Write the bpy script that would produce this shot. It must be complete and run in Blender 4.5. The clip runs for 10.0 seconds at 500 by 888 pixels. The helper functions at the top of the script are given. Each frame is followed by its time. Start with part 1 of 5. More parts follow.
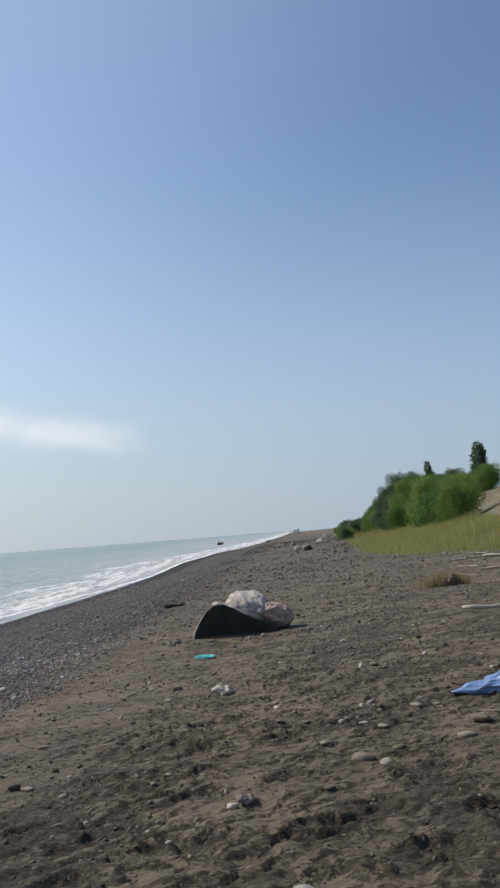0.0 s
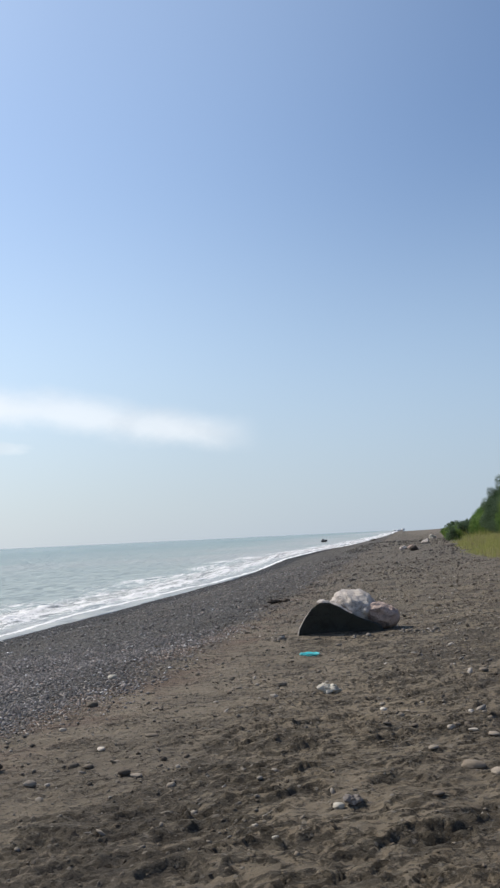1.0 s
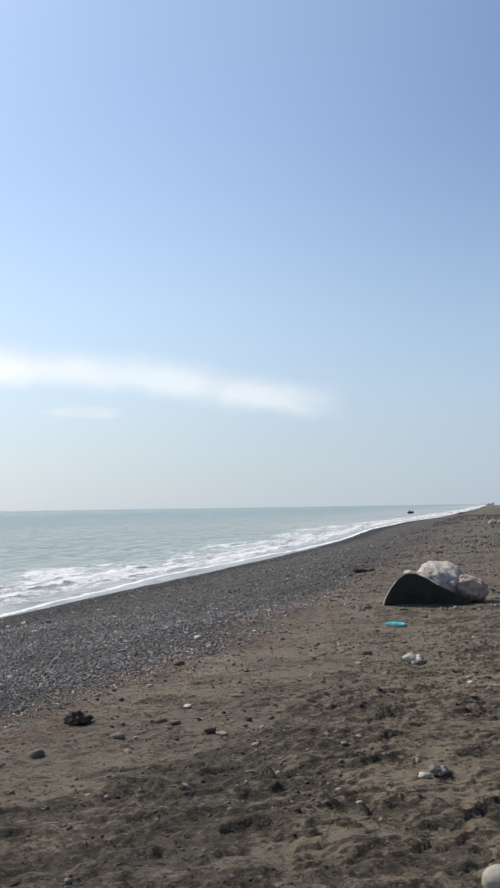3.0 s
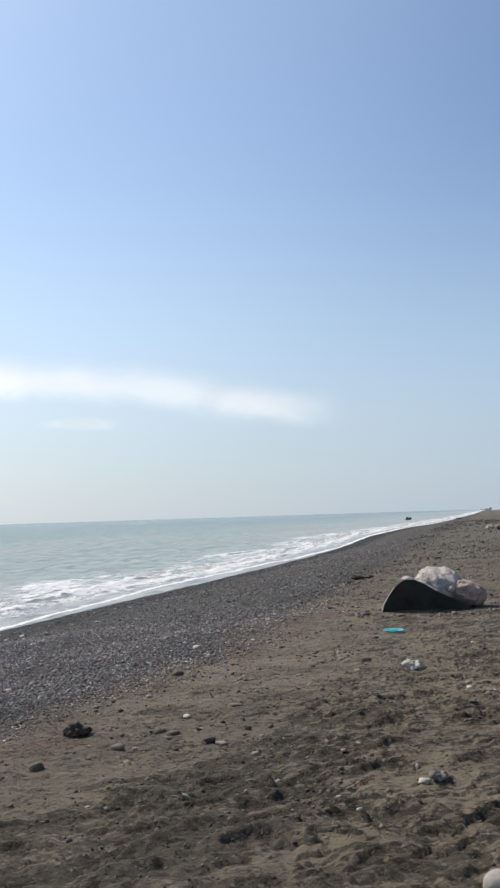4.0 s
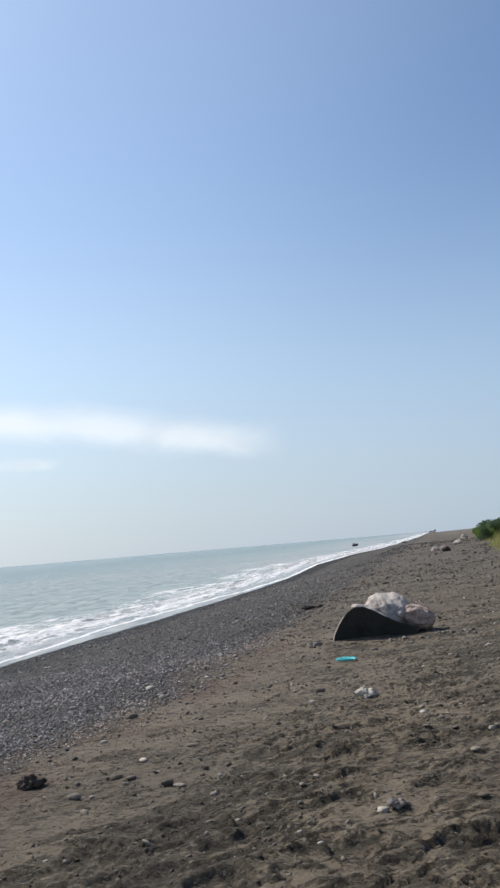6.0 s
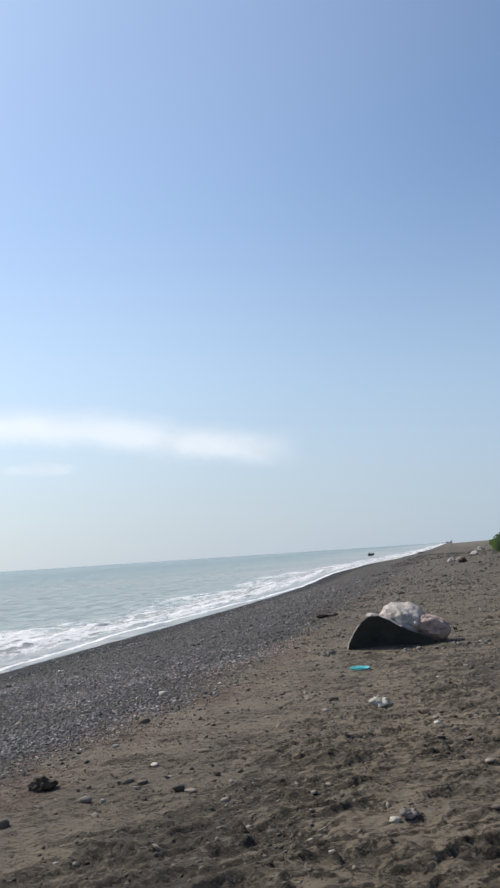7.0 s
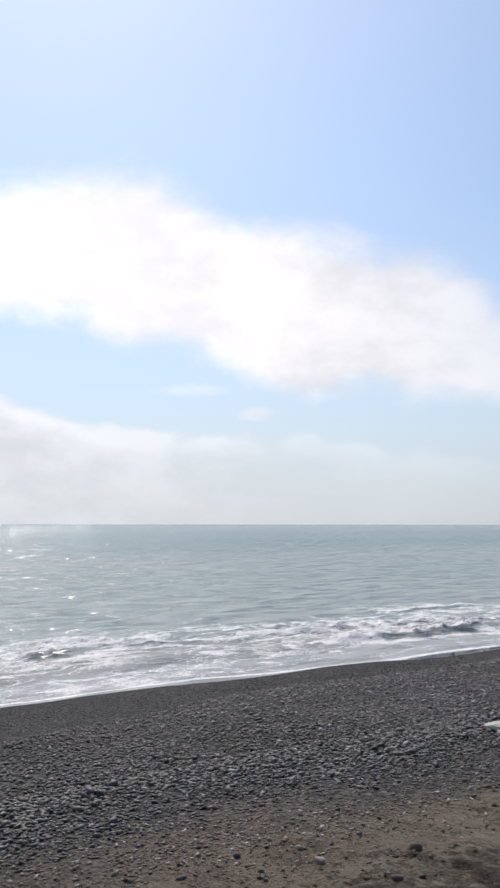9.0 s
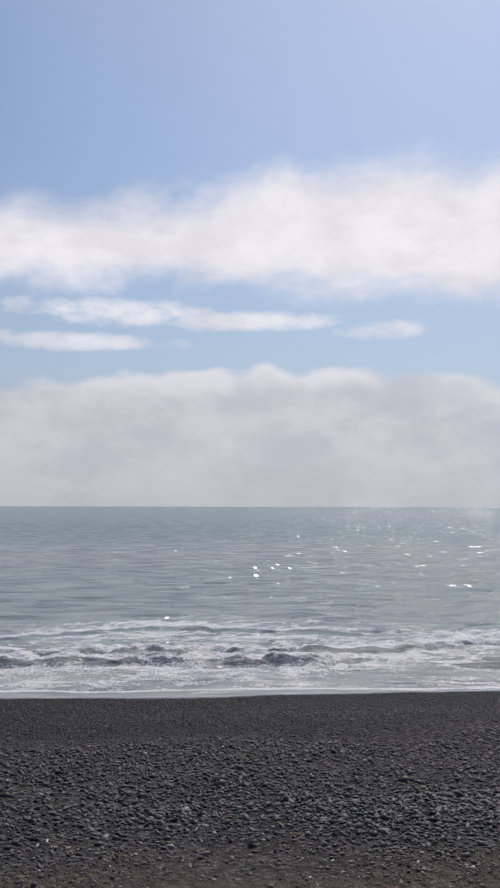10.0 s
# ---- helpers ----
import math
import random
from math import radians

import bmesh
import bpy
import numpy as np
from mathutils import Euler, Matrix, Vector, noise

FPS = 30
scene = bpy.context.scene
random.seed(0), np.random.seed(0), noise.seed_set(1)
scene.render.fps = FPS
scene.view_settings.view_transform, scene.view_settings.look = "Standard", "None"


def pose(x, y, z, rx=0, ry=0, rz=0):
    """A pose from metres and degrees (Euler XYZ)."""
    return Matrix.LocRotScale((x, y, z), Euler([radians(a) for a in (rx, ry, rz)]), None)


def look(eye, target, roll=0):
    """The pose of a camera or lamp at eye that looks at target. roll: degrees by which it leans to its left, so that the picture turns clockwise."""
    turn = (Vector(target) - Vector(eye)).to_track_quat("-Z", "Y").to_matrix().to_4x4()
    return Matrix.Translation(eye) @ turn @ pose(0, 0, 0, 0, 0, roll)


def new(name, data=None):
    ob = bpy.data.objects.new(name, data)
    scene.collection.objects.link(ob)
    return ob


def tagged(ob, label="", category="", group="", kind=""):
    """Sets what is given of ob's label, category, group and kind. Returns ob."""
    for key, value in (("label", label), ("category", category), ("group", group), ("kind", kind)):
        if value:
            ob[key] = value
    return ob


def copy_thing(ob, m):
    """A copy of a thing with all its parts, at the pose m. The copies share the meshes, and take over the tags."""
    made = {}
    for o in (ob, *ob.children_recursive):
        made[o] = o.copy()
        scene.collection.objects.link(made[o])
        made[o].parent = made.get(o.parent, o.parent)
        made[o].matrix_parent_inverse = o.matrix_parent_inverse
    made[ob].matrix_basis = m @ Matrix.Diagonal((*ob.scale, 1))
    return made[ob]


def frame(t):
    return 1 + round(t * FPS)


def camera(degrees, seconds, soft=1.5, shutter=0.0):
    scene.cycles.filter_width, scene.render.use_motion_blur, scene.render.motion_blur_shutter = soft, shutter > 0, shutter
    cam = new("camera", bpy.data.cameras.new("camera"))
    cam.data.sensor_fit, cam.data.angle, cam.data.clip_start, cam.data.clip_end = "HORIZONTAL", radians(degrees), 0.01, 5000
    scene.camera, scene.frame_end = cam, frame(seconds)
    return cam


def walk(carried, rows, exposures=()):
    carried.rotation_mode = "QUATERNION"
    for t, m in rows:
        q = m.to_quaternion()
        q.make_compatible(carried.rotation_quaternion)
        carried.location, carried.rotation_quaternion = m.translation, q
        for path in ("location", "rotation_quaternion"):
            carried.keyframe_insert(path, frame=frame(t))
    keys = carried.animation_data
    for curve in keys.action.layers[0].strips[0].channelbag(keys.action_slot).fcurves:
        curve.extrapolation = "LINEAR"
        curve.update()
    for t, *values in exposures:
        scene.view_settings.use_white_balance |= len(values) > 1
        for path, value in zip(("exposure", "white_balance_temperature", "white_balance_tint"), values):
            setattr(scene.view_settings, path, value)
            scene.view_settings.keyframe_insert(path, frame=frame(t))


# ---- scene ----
# x runs inland, y along the shore, the sea lies at -x. z = 0 is the sand under the camera.
EYE = 1.6
SEA = -1.4
cam = camera(32.4, 10.0, soft=2.4, shutter=0.07)
# seconds, turn to the left of the shore's line, rise, roll, and the eye, which is held out from the body that turns
ROWS = [
    (0.0, 2.68, 5.92, -4.45, -0.036, -0.010, 1.601),
    (0.2, 3.50, 6.16, -4.13, -0.028, -0.004, 1.617),
    (0.5, 6.63, 6.16, -3.35, -0.062, -0.005, 1.617),
    (1.0, 9.72, 6.14, -2.74, -0.077, -0.011, 1.608),
    (1.5, 12.77, 5.41, -2.38, -0.085, -0.004, 1.607),
    (2.0, 14.47, 5.01, -1.91, -0.102, 0.017, 1.582),
    (2.2, 15.09, 4.40, -1.45, -0.123, 0.028, 1.580),
    (3.3, 15.60, 4.18, -0.84, -0.107, 0.014, 1.593),
    (3.5, 15.72, 4.43, -1.09, -0.089, 0.018, 1.588),
    (4.0, 15.36, 4.78, -1.84, -0.102, 0.014, 1.584),
    (4.2, 15.53, 4.91, -2.37, -0.113, 0.016, 1.579),
    (4.3, 14.94, 4.91, -3.17, -0.108, 0.080, 1.559),
    (4.4, 12.20, 4.75, -3.71, -0.093, 0.085, 1.560),
    (4.5, 9.95, 4.56, -4.11, -0.073, 0.077, 1.583),
    (5.0, 9.60, 5.71, -5.22, -0.063, 0.000, 1.602),
    (5.5, 10.51, 6.41, -5.35, -0.072, -0.017, 1.602),
    (5.7, 11.16, 6.52, -5.19, -0.087, -0.048, 1.612),
    (6.8, 11.91, 7.32, -4.10, -0.089, -0.042, 1.604),
    (7.0, 12.56, 7.32, -3.80, -0.091, -0.036, 1.595),
    (7.5, 15.24, 7.01, -2.31, -0.150, -0.043, 1.583),
    (8.0, 21.51, 6.49, -0.97, -0.184, -0.076, 1.580),
    (8.2, 24.43, 6.44, -0.90, -0.212, -0.122, 1.588),
    (8.3, 27.88, 6.10, -0.61, -0.226, -0.146, 1.595),
    (8.5, 35.97, 5.84, -0.40, -0.376, -0.124, 1.607),
    (8.7, 42.30, 5.37, -0.75, -0.370, -0.147, 1.593),
    (8.8, 45.44, 5.49, -0.69, -0.373, -0.167, 1.600),
    (8.9, 48.66, 5.67, -0.08, -0.380, -0.196, 1.599),
    (9.0, 52.39, 5.31, 0.05, -0.389, -0.229, 1.610),
    (9.1, 57.42, 4.71, 0.21, -0.388, -0.279, 1.619),
    (9.2, 62.83, 4.29, 0.26, -0.429, -0.275, 1.620),
    (9.3, 66.08, 4.37, 0.58, -0.466, -0.277, 1.602),
    (9.5, 72.06, 4.86, 0.56, -0.458, -0.309, 1.613),
    (10.0, 83.98, 4.14, 0.13, -0.487, -0.358, 1.613),
]


def gaze(yaw, pitch, roll, x, y, z):
    a, b = radians(yaw), radians(pitch)
    return look((x, y, z), (x - math.sin(a) * math.cos(b), y + math.cos(a) * math.cos(b), z + math.sin(b)), roll)


walk(cam, [(t, gaze(*row)) for t, *row in ROWS],
     exposures=[(0.0, -0.12, 6650, 10), (0.8, 0.02, 6650, 10), (4.0, 0.02, 6700, 10), (5.0, 0.04, 6620, 9.8), (7.0, 0.02, 6580, 10), (7.5, -0.05, 6580, 10.5), (8.5, -0.12, 6600, 11.5),
                (9.0, -0.2, 6550, 12.5), (9.5, -0.4, 6550, 14.5), (10.0, -0.7, 6450, 15.5)])

# ---- light ----
SUN_AZ, SUN_EL = 66.0, 45.0
world = bpy.data.worlds.new("sky")
scene.world = world
world.use_nodes = True


class Nodes:
    """Short-hand for a node tree."""

    def __init__(self, tree):
        self.tree = tree
        tree.nodes.clear()

    def add(self, kind, inputs=(), **settings):
        node = self.tree.nodes.new(kind)
        for key, value in settings.items():
            setattr(node, key, value)
        for key, value in dict(inputs).items():
            if isinstance(value, bpy.types.NodeSocket):
                self.tree.links.new(value, node.inputs[key])
            else:
                node.inputs[key].default_value = value
        return node

    def math(self, op, a, b=0.0, c=0.0, clamp=False):
        return self.add("ShaderNodeMath", {0: a, 1: b, 2: c}, operation=op, use_clamp=clamp).outputs[0]

    def step(self, value, lo, hi, to_lo=0.0, to_hi=1.0):
        return self.add("ShaderNodeMapRange", {"Value": value, "From Min": lo, "From Max": hi, "To Min": to_lo, "To Max": to_hi},
                        interpolation_type="SMOOTHSTEP").outputs[0]

    def mix(self, fac, a, b, blend="MIX"):
        node = self.add("ShaderNodeMix", data_type="RGBA", blend_type=blend, clamp_factor=True)
        for i, value in ((0, fac), (6, a), (7, b)):
            if isinstance(value, bpy.types.NodeSocket):
                self.tree.links.new(value, node.inputs[i])
            else:
                node.inputs[i].default_value = value if i == 0 else (*value[:3], 1)
        return node.outputs[2]

    def noise(self, vector, scale, detail=4.0, rough=0.55, distortion=0.0):
        return self.add("ShaderNodeTexNoise", {"Vector": vector, "Scale": scale, "Detail": detail, "Roughness": rough,
                                               "Distortion": distortion}).outputs[0]

    def ramp(self, value, stops):
        node = self.add("ShaderNodeValToRGB", {0: value})
        while len(node.color_ramp.elements) < len(stops):
            node.color_ramp.elements.new(0.5)
        for el, (place, colour) in zip(node.color_ramp.elements, stops):
            el.position = place
            el.color = (*colour, 1) if isinstance(colour, tuple) else (colour, colour, colour, 1)
        return node.outputs[0]

    def scaled(self, vector, x, y, z):
        return self.add("ShaderNodeMapping", {"Vector": vector, "Scale": (x, y, z)}).outputs[0]


def build_sky():
    n = Nodes(world.node_tree)
    sky = n.add("ShaderNodeTexSky", sky_type="NISHITA", sun_disc=False, sun_elevation=radians(SUN_EL),
                sun_rotation=radians(360 - SUN_AZ), altitude=0.0, air_density=1.0, dust_density=0.3, ozone_density=2.2).outputs[0]
    way = n.add("ShaderNodeTexCoord").outputs["Generated"]
    split = n.add("ShaderNodeSeparateXYZ", {0: way})
    rise = n.math("MULTIPLY", n.math("ARCSINE", split.outputs[2]), 57.2958)
    turn = n.math("MULTIPLY", n.math("ARCTAN2", n.math("MULTIPLY", split.outputs[0], -1.0), split.outputs[1]), 57.2958)
    az = n.math("DIVIDE", turn, 180.0, clamp=True)
    def outline(points):
        return n.math("MULTIPLY", n.ramp(az, [(a / 180.0, h / 45.0) for a, h in points]), 45.0)

    top = outline([(8, 7.2), (13.5, 8.5), (22.5, 10.0), (32, 10.5), (35, 13.6), (38.4, 16.0), (41, 17.6), (44.7, 18.5), (47.7, 18.7), (50, 19.5), (53.6, 19.8),
                   (57, 21.3), (60.6, 22.5), (66, 21.6), (69, 21.2), (72.5, 22.3), (76, 22.1), (79.6, 21.3), (82.6, 22.2), (86.2, 21.1), (90, 19.9), (97.5, 18.9), (130, 15.0), (180, 11.0)])
    low = outline([(8, 6.1), (12, 6.2), (17, 6.7), (22.5, 7.7), (31.6, 8.3), (37, 8.0), (41.5, 7.7), (44, 9.2), (50, 9.2), (52.3, 9.9), (55.6, 11.4), (60.7, 11.9), (64, 13.2),
                   (69, 13.3), (76, 14.3), (85, 14.8), (93, 15.2), (100, 14.7), (130, 11.0), (180, 8.0)])
    puff = n.noise(n.scaled(way, 1, 1, 1.7), 8.5, 9.0, 0.6, 0.15)
    puff = n.math("MULTIPLY", n.math("SUBTRACT", puff, 0.5), n.step(turn, 22.0, 48.0, 2.4, 5.5))
    soft = n.step(turn, 20.0, 46.0, 0.36, 0.62)
    band = n.math("MULTIPLY", n.step(n.math("DIVIDE", n.math("ADD", n.math("SUBTRACT", rise, low), puff), soft), -1.8, 2.4),
                  n.step(n.math("DIVIDE", n.math("ADD", n.math("SUBTRACT", top, rise), puff), soft), -2.2, 3.4))
    band = n.math("MULTIPLY", band, n.math("MULTIPLY", n.step(turn, 8.5, 13.5), n.step(turn, 20.0, 48.0, 0.45, 1.0)))
    strip = 0.0
    wisp = n.math("MULTIPLY", n.math("SUBTRACT", n.noise(n.scaled(way, 1, 1, 2.2), 17.0, 7.0, 0.6, 0.2), 0.5), 5.0)
    for at, up, wide, thick, full in ((92.6, 12.75, 6.0, 0.8, 0.85), (84.4, 12.25, 5.4, 0.6, 0.85), (74.8, 11.55, 3.3, 0.55, 0.75), (97.5, 10.7, 7.5, 0.5, 0.7),
                                      (26.4, 6.3, 2.6, 0.36, 0.25), (51.7, 7.3, 1.2, 0.4, 0.4), (56.2, 8.9, 2.4, 0.4, 0.35)):
        u, v = n.math("DIVIDE", n.math("SUBTRACT", turn, at), wide), n.math("DIVIDE", n.math("SUBTRACT", rise, up), thick)
        far_off = n.math("ADD", n.math("MULTIPLY", u, u), n.math("MULTIPLY", v, v))
        strip = n.math("MAXIMUM", strip, n.step(n.math("ADD", n.math("SUBTRACT", 1.0, far_off), wisp), -0.8, 1.3, 0.0, full))
    bank_top = outline([(20, 3.2), (36, 3.9), (41.7, 4.7), (46, 5.7), (54, 5.9), (61, 6.1), (65.7, 6.9), (68, 7.8), (70.2, 8.5), (72.6, 9.0), (75, 8.7), (78, 9.2), (81, 8.8), (82.9, 9.3),
                        (85.2, 8.7), (87.8, 9.0), (90, 8.5), (92, 8.9), (94.2, 8.4), (100, 8.0), (140, 7.0), (180, 6.0)])
    # heaped tops of the bank
    heap = n.add("ShaderNodeTexVoronoi", {"Vector": n.add("ShaderNodeCombineXYZ", {0: n.math("ADD", n.math("MULTIPLY", turn, 0.3), n.math("MULTIPLY", puff, 0.1)), 1: n.math("ADD", n.math("MULTIPLY", rise, 0.42), n.math("MULTIPLY", puff, 0.1))}).outputs[0], "Scale": 1.0},
                 feature="SMOOTH_F1", voronoi_dimensions="2D").outputs["Distance"]
    heaped = n.math("MULTIPLY", n.math("SUBTRACT", 0.42, heap), 1.1)
    bank = n.step(n.math("ADD", n.math("SUBTRACT", bank_top, rise), n.math("ADD", heaped, n.math("MULTIPLY", wisp, 0.3))), -0.3, 0.5)
    bank = n.math("MULTIPLY", bank, n.math("MULTIPLY", n.step(turn, 25.0, 75.0, 0.0, 0.85), n.step(rise, 0.0, 6.0, 0.55, 1.0)))
    cloud = n.math("MAXIMUM", n.math("MAXIMUM", band, strip), bank)
    haze = n.step(rise, 28.0, -3.0, 0.0, 0.92)
    body = n.noise(n.scaled(way, 1, 1, 1.8), 9.0, 7.0, 0.6)
    white = n.mix(n.step(body, 0.35, 0.65), (8.6, 8.5, 8.65), (10.2, 10.05, 10.1))
    lit_top = n.math("MULTIPLY", n.step(n.math("ADD", n.math("SUBTRACT", bank_top, rise), heaped), 2.2, 0.1), n.step(heap, 0.75, 0.25))
    grey = n.mix(n.math("ADD", n.math("MULTIPLY", n.step(body, 0.38, 0.64), 0.6), n.math("MULTIPLY", lit_top, 0.9), clamp=True), (5.5, 5.65, 5.95), (7.9, 7.9, 8.0))
    white = n.mix(n.step(turn, 76.0, 36.0, 0.0, 1.0), white, (0.74, 0.745, 0.755), "MULTIPLY")
    white = n.mix(n.step(rise, 10.5, 7.5, 0.0, 0.95), white, grey)
    colour = n.mix(haze, n.mix(0.12, sky, (3.2, 3.9, 4.6)), n.mix(n.step(rise, 13.0, 1.5), (3.75, 4.62, 5.5), (3.85, 4.42, 5.0)))
    sun_way = (-math.sin(radians(SUN_AZ)) * math.cos(radians(SUN_EL)), math.cos(radians(SUN_AZ)) * math.cos(radians(SUN_EL)), math.sin(radians(SUN_EL)))
    toward = n.add("ShaderNodeVectorMath", {0: way, 1: sun_way}, operation="DOT_PRODUCT").outputs["Value"]
    colour = n.mix(n.step(toward, 0.7, 0.15, 0.0, 1.0), colour, (0.735, 0.8, 0.885), "MULTIPLY")
    veil = n.step(toward, 0.45, 0.98)
    colour = n.mix(veil, colour, (1.42, 1.6, 1.66), "ADD")
    colour = n.mix(n.math("MULTIPLY", n.step(toward, 0.97, 0.78, 0.0, 0.85), n.step(rise, 5.0, 24.0)), colour, (0.8, 0.845, 0.91), "MULTIPLY")
    colour = n.mix(n.math("MULTIPLY", cloud, 0.93), colour, white)
    back = n.add("ShaderNodeBackground", {0: colour, 1: 0.145})
    n.add("ShaderNodeOutputWorld", {0: back.outputs[0]})


build_sky()
sun_data = bpy.data.lights.new("sun", "SUN")
sun_data.energy, sun_data.angle, sun_data.color = 4.5, radians(0.53), (1.0, 0.93, 0.83)
sun = new("sun", sun_data)
sa, se = radians(SUN_AZ), radians(SUN_EL)
sun.matrix_world = look((-math.sin(sa) * math.cos(se) * 50, math.cos(sa) * math.cos(se) * 50, math.sin(se) * 50), (0, 0, 0))


# ---- materials ----
def material(name):
    mat = bpy.data.materials.new(name)
    mat.use_nodes = True
    return mat, Nodes(mat.node_tree)


def finish(n, colour, rough, bump=None, strength=0.5, distance=0.01, **more):
    inputs = {"Base Color": colour if isinstance(colour, bpy.types.NodeSocket) else (*colour, 1), "Roughness": rough}
    inputs.update({key.replace("_", " "): value for key, value in more.items()})
    if bump is not None:
        inputs["Normal"] = n.add("ShaderNodeBump", {"Height": bump, "Strength": strength, "Distance": distance}).outputs[0]
    shader = n.add("ShaderNodeBsdfPrincipled", inputs)
    n.add("ShaderNodeOutputMaterial", {0: shader.outputs[0]})


def ground_material():
    mat, n = material("beach_sand_and_gravel")
    place = n.add("ShaderNodeNewGeometry").outputs["Position"]
    split = n.add("ShaderNodeSeparateXYZ", {0: place})
    x, y = n.add("ShaderNodeAttribute", attribute_name="across").outputs["Fac"], split.outputs[1]
    wander = n.math("MULTIPLY", n.math("SUBTRACT", n.noise(n.scaled(place, 1, 0.35, 1), 0.9, 4.0), 0.5), 1.8)
    across = n.math("ADD", x, wander)
    shingle = n.step(across, -3.2, -4.2)
    # sand: damp patches, dry crust, grains
    blotch = n.noise(place, 0.8, 6.0, 0.6)
    fine = n.noise(n.scaled(place, 0.8, 1.0, 1.0), 22.0, 8.0, 0.72)
    grit = n.noise(place, 85.0, 4.0, 0.75)
    sand = n.mix(n.step(blotch, 0.35, 0.65), (0.163, 0.131, 0.092), (0.207, 0.167, 0.119))
    sand = n.mix(n.step(fine, 0.3, 0.75, 0.0, 0.4), sand, (0.18, 0.156, 0.117))
    dry_strip = n.math("MULTIPLY", n.step(x, -0.6, -2.4), n.step(y, 4.6, 6.6))
    sand = n.mix(n.math("MULTIPLY", dry_strip, 0.4), sand, (0.18, 0.152, 0.12))
    sand = n.mix(n.step(x, -0.8, 2.5, 0.0, 0.7), sand, n.mix(n.step(blotch, 0.38, 0.62), (0.168, 0.132, 0.091), (0.22, 0.18, 0.128)))
    # damp dug sand, together with shade painted along the scarps
    damp = n.add("ShaderNodeAttribute", attribute_name="dug_shade").outputs["Fac"]
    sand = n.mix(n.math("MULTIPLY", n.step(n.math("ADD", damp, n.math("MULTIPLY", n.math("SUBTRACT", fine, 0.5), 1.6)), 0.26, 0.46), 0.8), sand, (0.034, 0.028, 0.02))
    speck = n.add("ShaderNodeTexVoronoi", {"Vector": place, "Scale": 17.0})
    tint = n.add("ShaderNodeSeparateColor", {0: speck.outputs["Color"]})
    chip = n.math("MULTIPLY", n.step(speck.outputs["Distance"], 0.30, 0.18), n.step(tint.outputs[0], 0.62, 0.7))
    sand = n.mix(n.math("MULTIPLY", chip, 0.8), sand, n.mix(tint.outputs[1], (0.09, 0.08, 0.07), (0.26, 0.235, 0.2)))
    sand = n.mix(n.step(grit, 0.56, 0.68, 0.0, 0.4), sand, (0.06, 0.05, 0.038))
    sand = n.mix(n.step(grit, 0.44, 0.34, 0.0, 0.4), sand, (0.25, 0.222, 0.172))
    # broken crust: pale plates with darker sand in the sunken gaps between them
    plates = n.noise(n.scaled(place, 0.8, 1.0, 1.0), 13.0, 8.0, 0.7)
    spread = n.noise(n.scaled(place, 0.8, 1.2, 1.0), 0.9, 5.0, 0.65)
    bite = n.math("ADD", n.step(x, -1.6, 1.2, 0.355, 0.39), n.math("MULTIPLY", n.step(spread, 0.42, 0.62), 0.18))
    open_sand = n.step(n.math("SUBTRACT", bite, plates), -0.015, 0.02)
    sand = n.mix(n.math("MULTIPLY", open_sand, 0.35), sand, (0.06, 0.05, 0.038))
    # thin flakes: shade of their small scarps painted along the edges, and pale dry faces
    edge_shade = 0.0
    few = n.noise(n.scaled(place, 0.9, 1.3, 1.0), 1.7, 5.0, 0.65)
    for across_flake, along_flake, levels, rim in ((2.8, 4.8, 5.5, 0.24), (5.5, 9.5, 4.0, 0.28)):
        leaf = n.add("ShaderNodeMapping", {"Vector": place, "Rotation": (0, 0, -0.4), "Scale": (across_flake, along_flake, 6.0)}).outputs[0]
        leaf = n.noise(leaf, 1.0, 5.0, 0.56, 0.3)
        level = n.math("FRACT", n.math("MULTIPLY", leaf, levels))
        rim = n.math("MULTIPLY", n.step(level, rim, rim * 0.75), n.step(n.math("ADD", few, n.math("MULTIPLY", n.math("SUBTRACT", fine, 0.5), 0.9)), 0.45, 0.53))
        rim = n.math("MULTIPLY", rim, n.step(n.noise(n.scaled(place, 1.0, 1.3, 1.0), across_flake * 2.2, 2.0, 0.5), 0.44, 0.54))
        edge_shade = n.math("MAXIMUM", edge_shade, rim)
    sand = n.mix(n.math("MULTIPLY", edge_shade, 0.8), sand, (0.034, 0.028, 0.02))
    sand = n.mix(n.step(level, 0.5, 1.0, 0.0, 0.3), sand, (0.215, 0.186, 0.14))
    rust = n.math("MULTIPLY", n.math("MULTIPLY", n.step(across, -4.4, -3.7), n.step(across, -2.4, -3.2)), n.step(spread, 0.4, 0.62, 0.0, 0.5))
    sand = n.mix(rust, sand, (0.17, 0.112, 0.085))
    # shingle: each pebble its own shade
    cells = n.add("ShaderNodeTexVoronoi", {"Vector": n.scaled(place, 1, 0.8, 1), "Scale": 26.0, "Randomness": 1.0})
    shade = n.add("ShaderNodeSeparateColor", {0: cells.outputs["Color"]})
    stone = n.ramp(shade.outputs[0], [(0.0, (0.068, 0.067, 0.067)), (0.35, (0.118, 0.116, 0.114)), (0.7, (0.175, 0.17, 0.162)),
                                      (0.93, (0.16, 0.135, 0.115)), (1.0, (0.33, 0.31, 0.28))])
    # shade between the pebbles, painted as dark gaps
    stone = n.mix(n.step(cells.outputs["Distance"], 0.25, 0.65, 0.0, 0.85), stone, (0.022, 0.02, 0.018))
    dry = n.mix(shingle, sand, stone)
    far = n.noise(n.scaled(place, 1, 0.25, 1), 0.5, 5.0, 0.6)
    dry = n.mix(n.step(far, 0.4, 0.7, 0.0, 0.35), dry, (0.07, 0.062, 0.055))
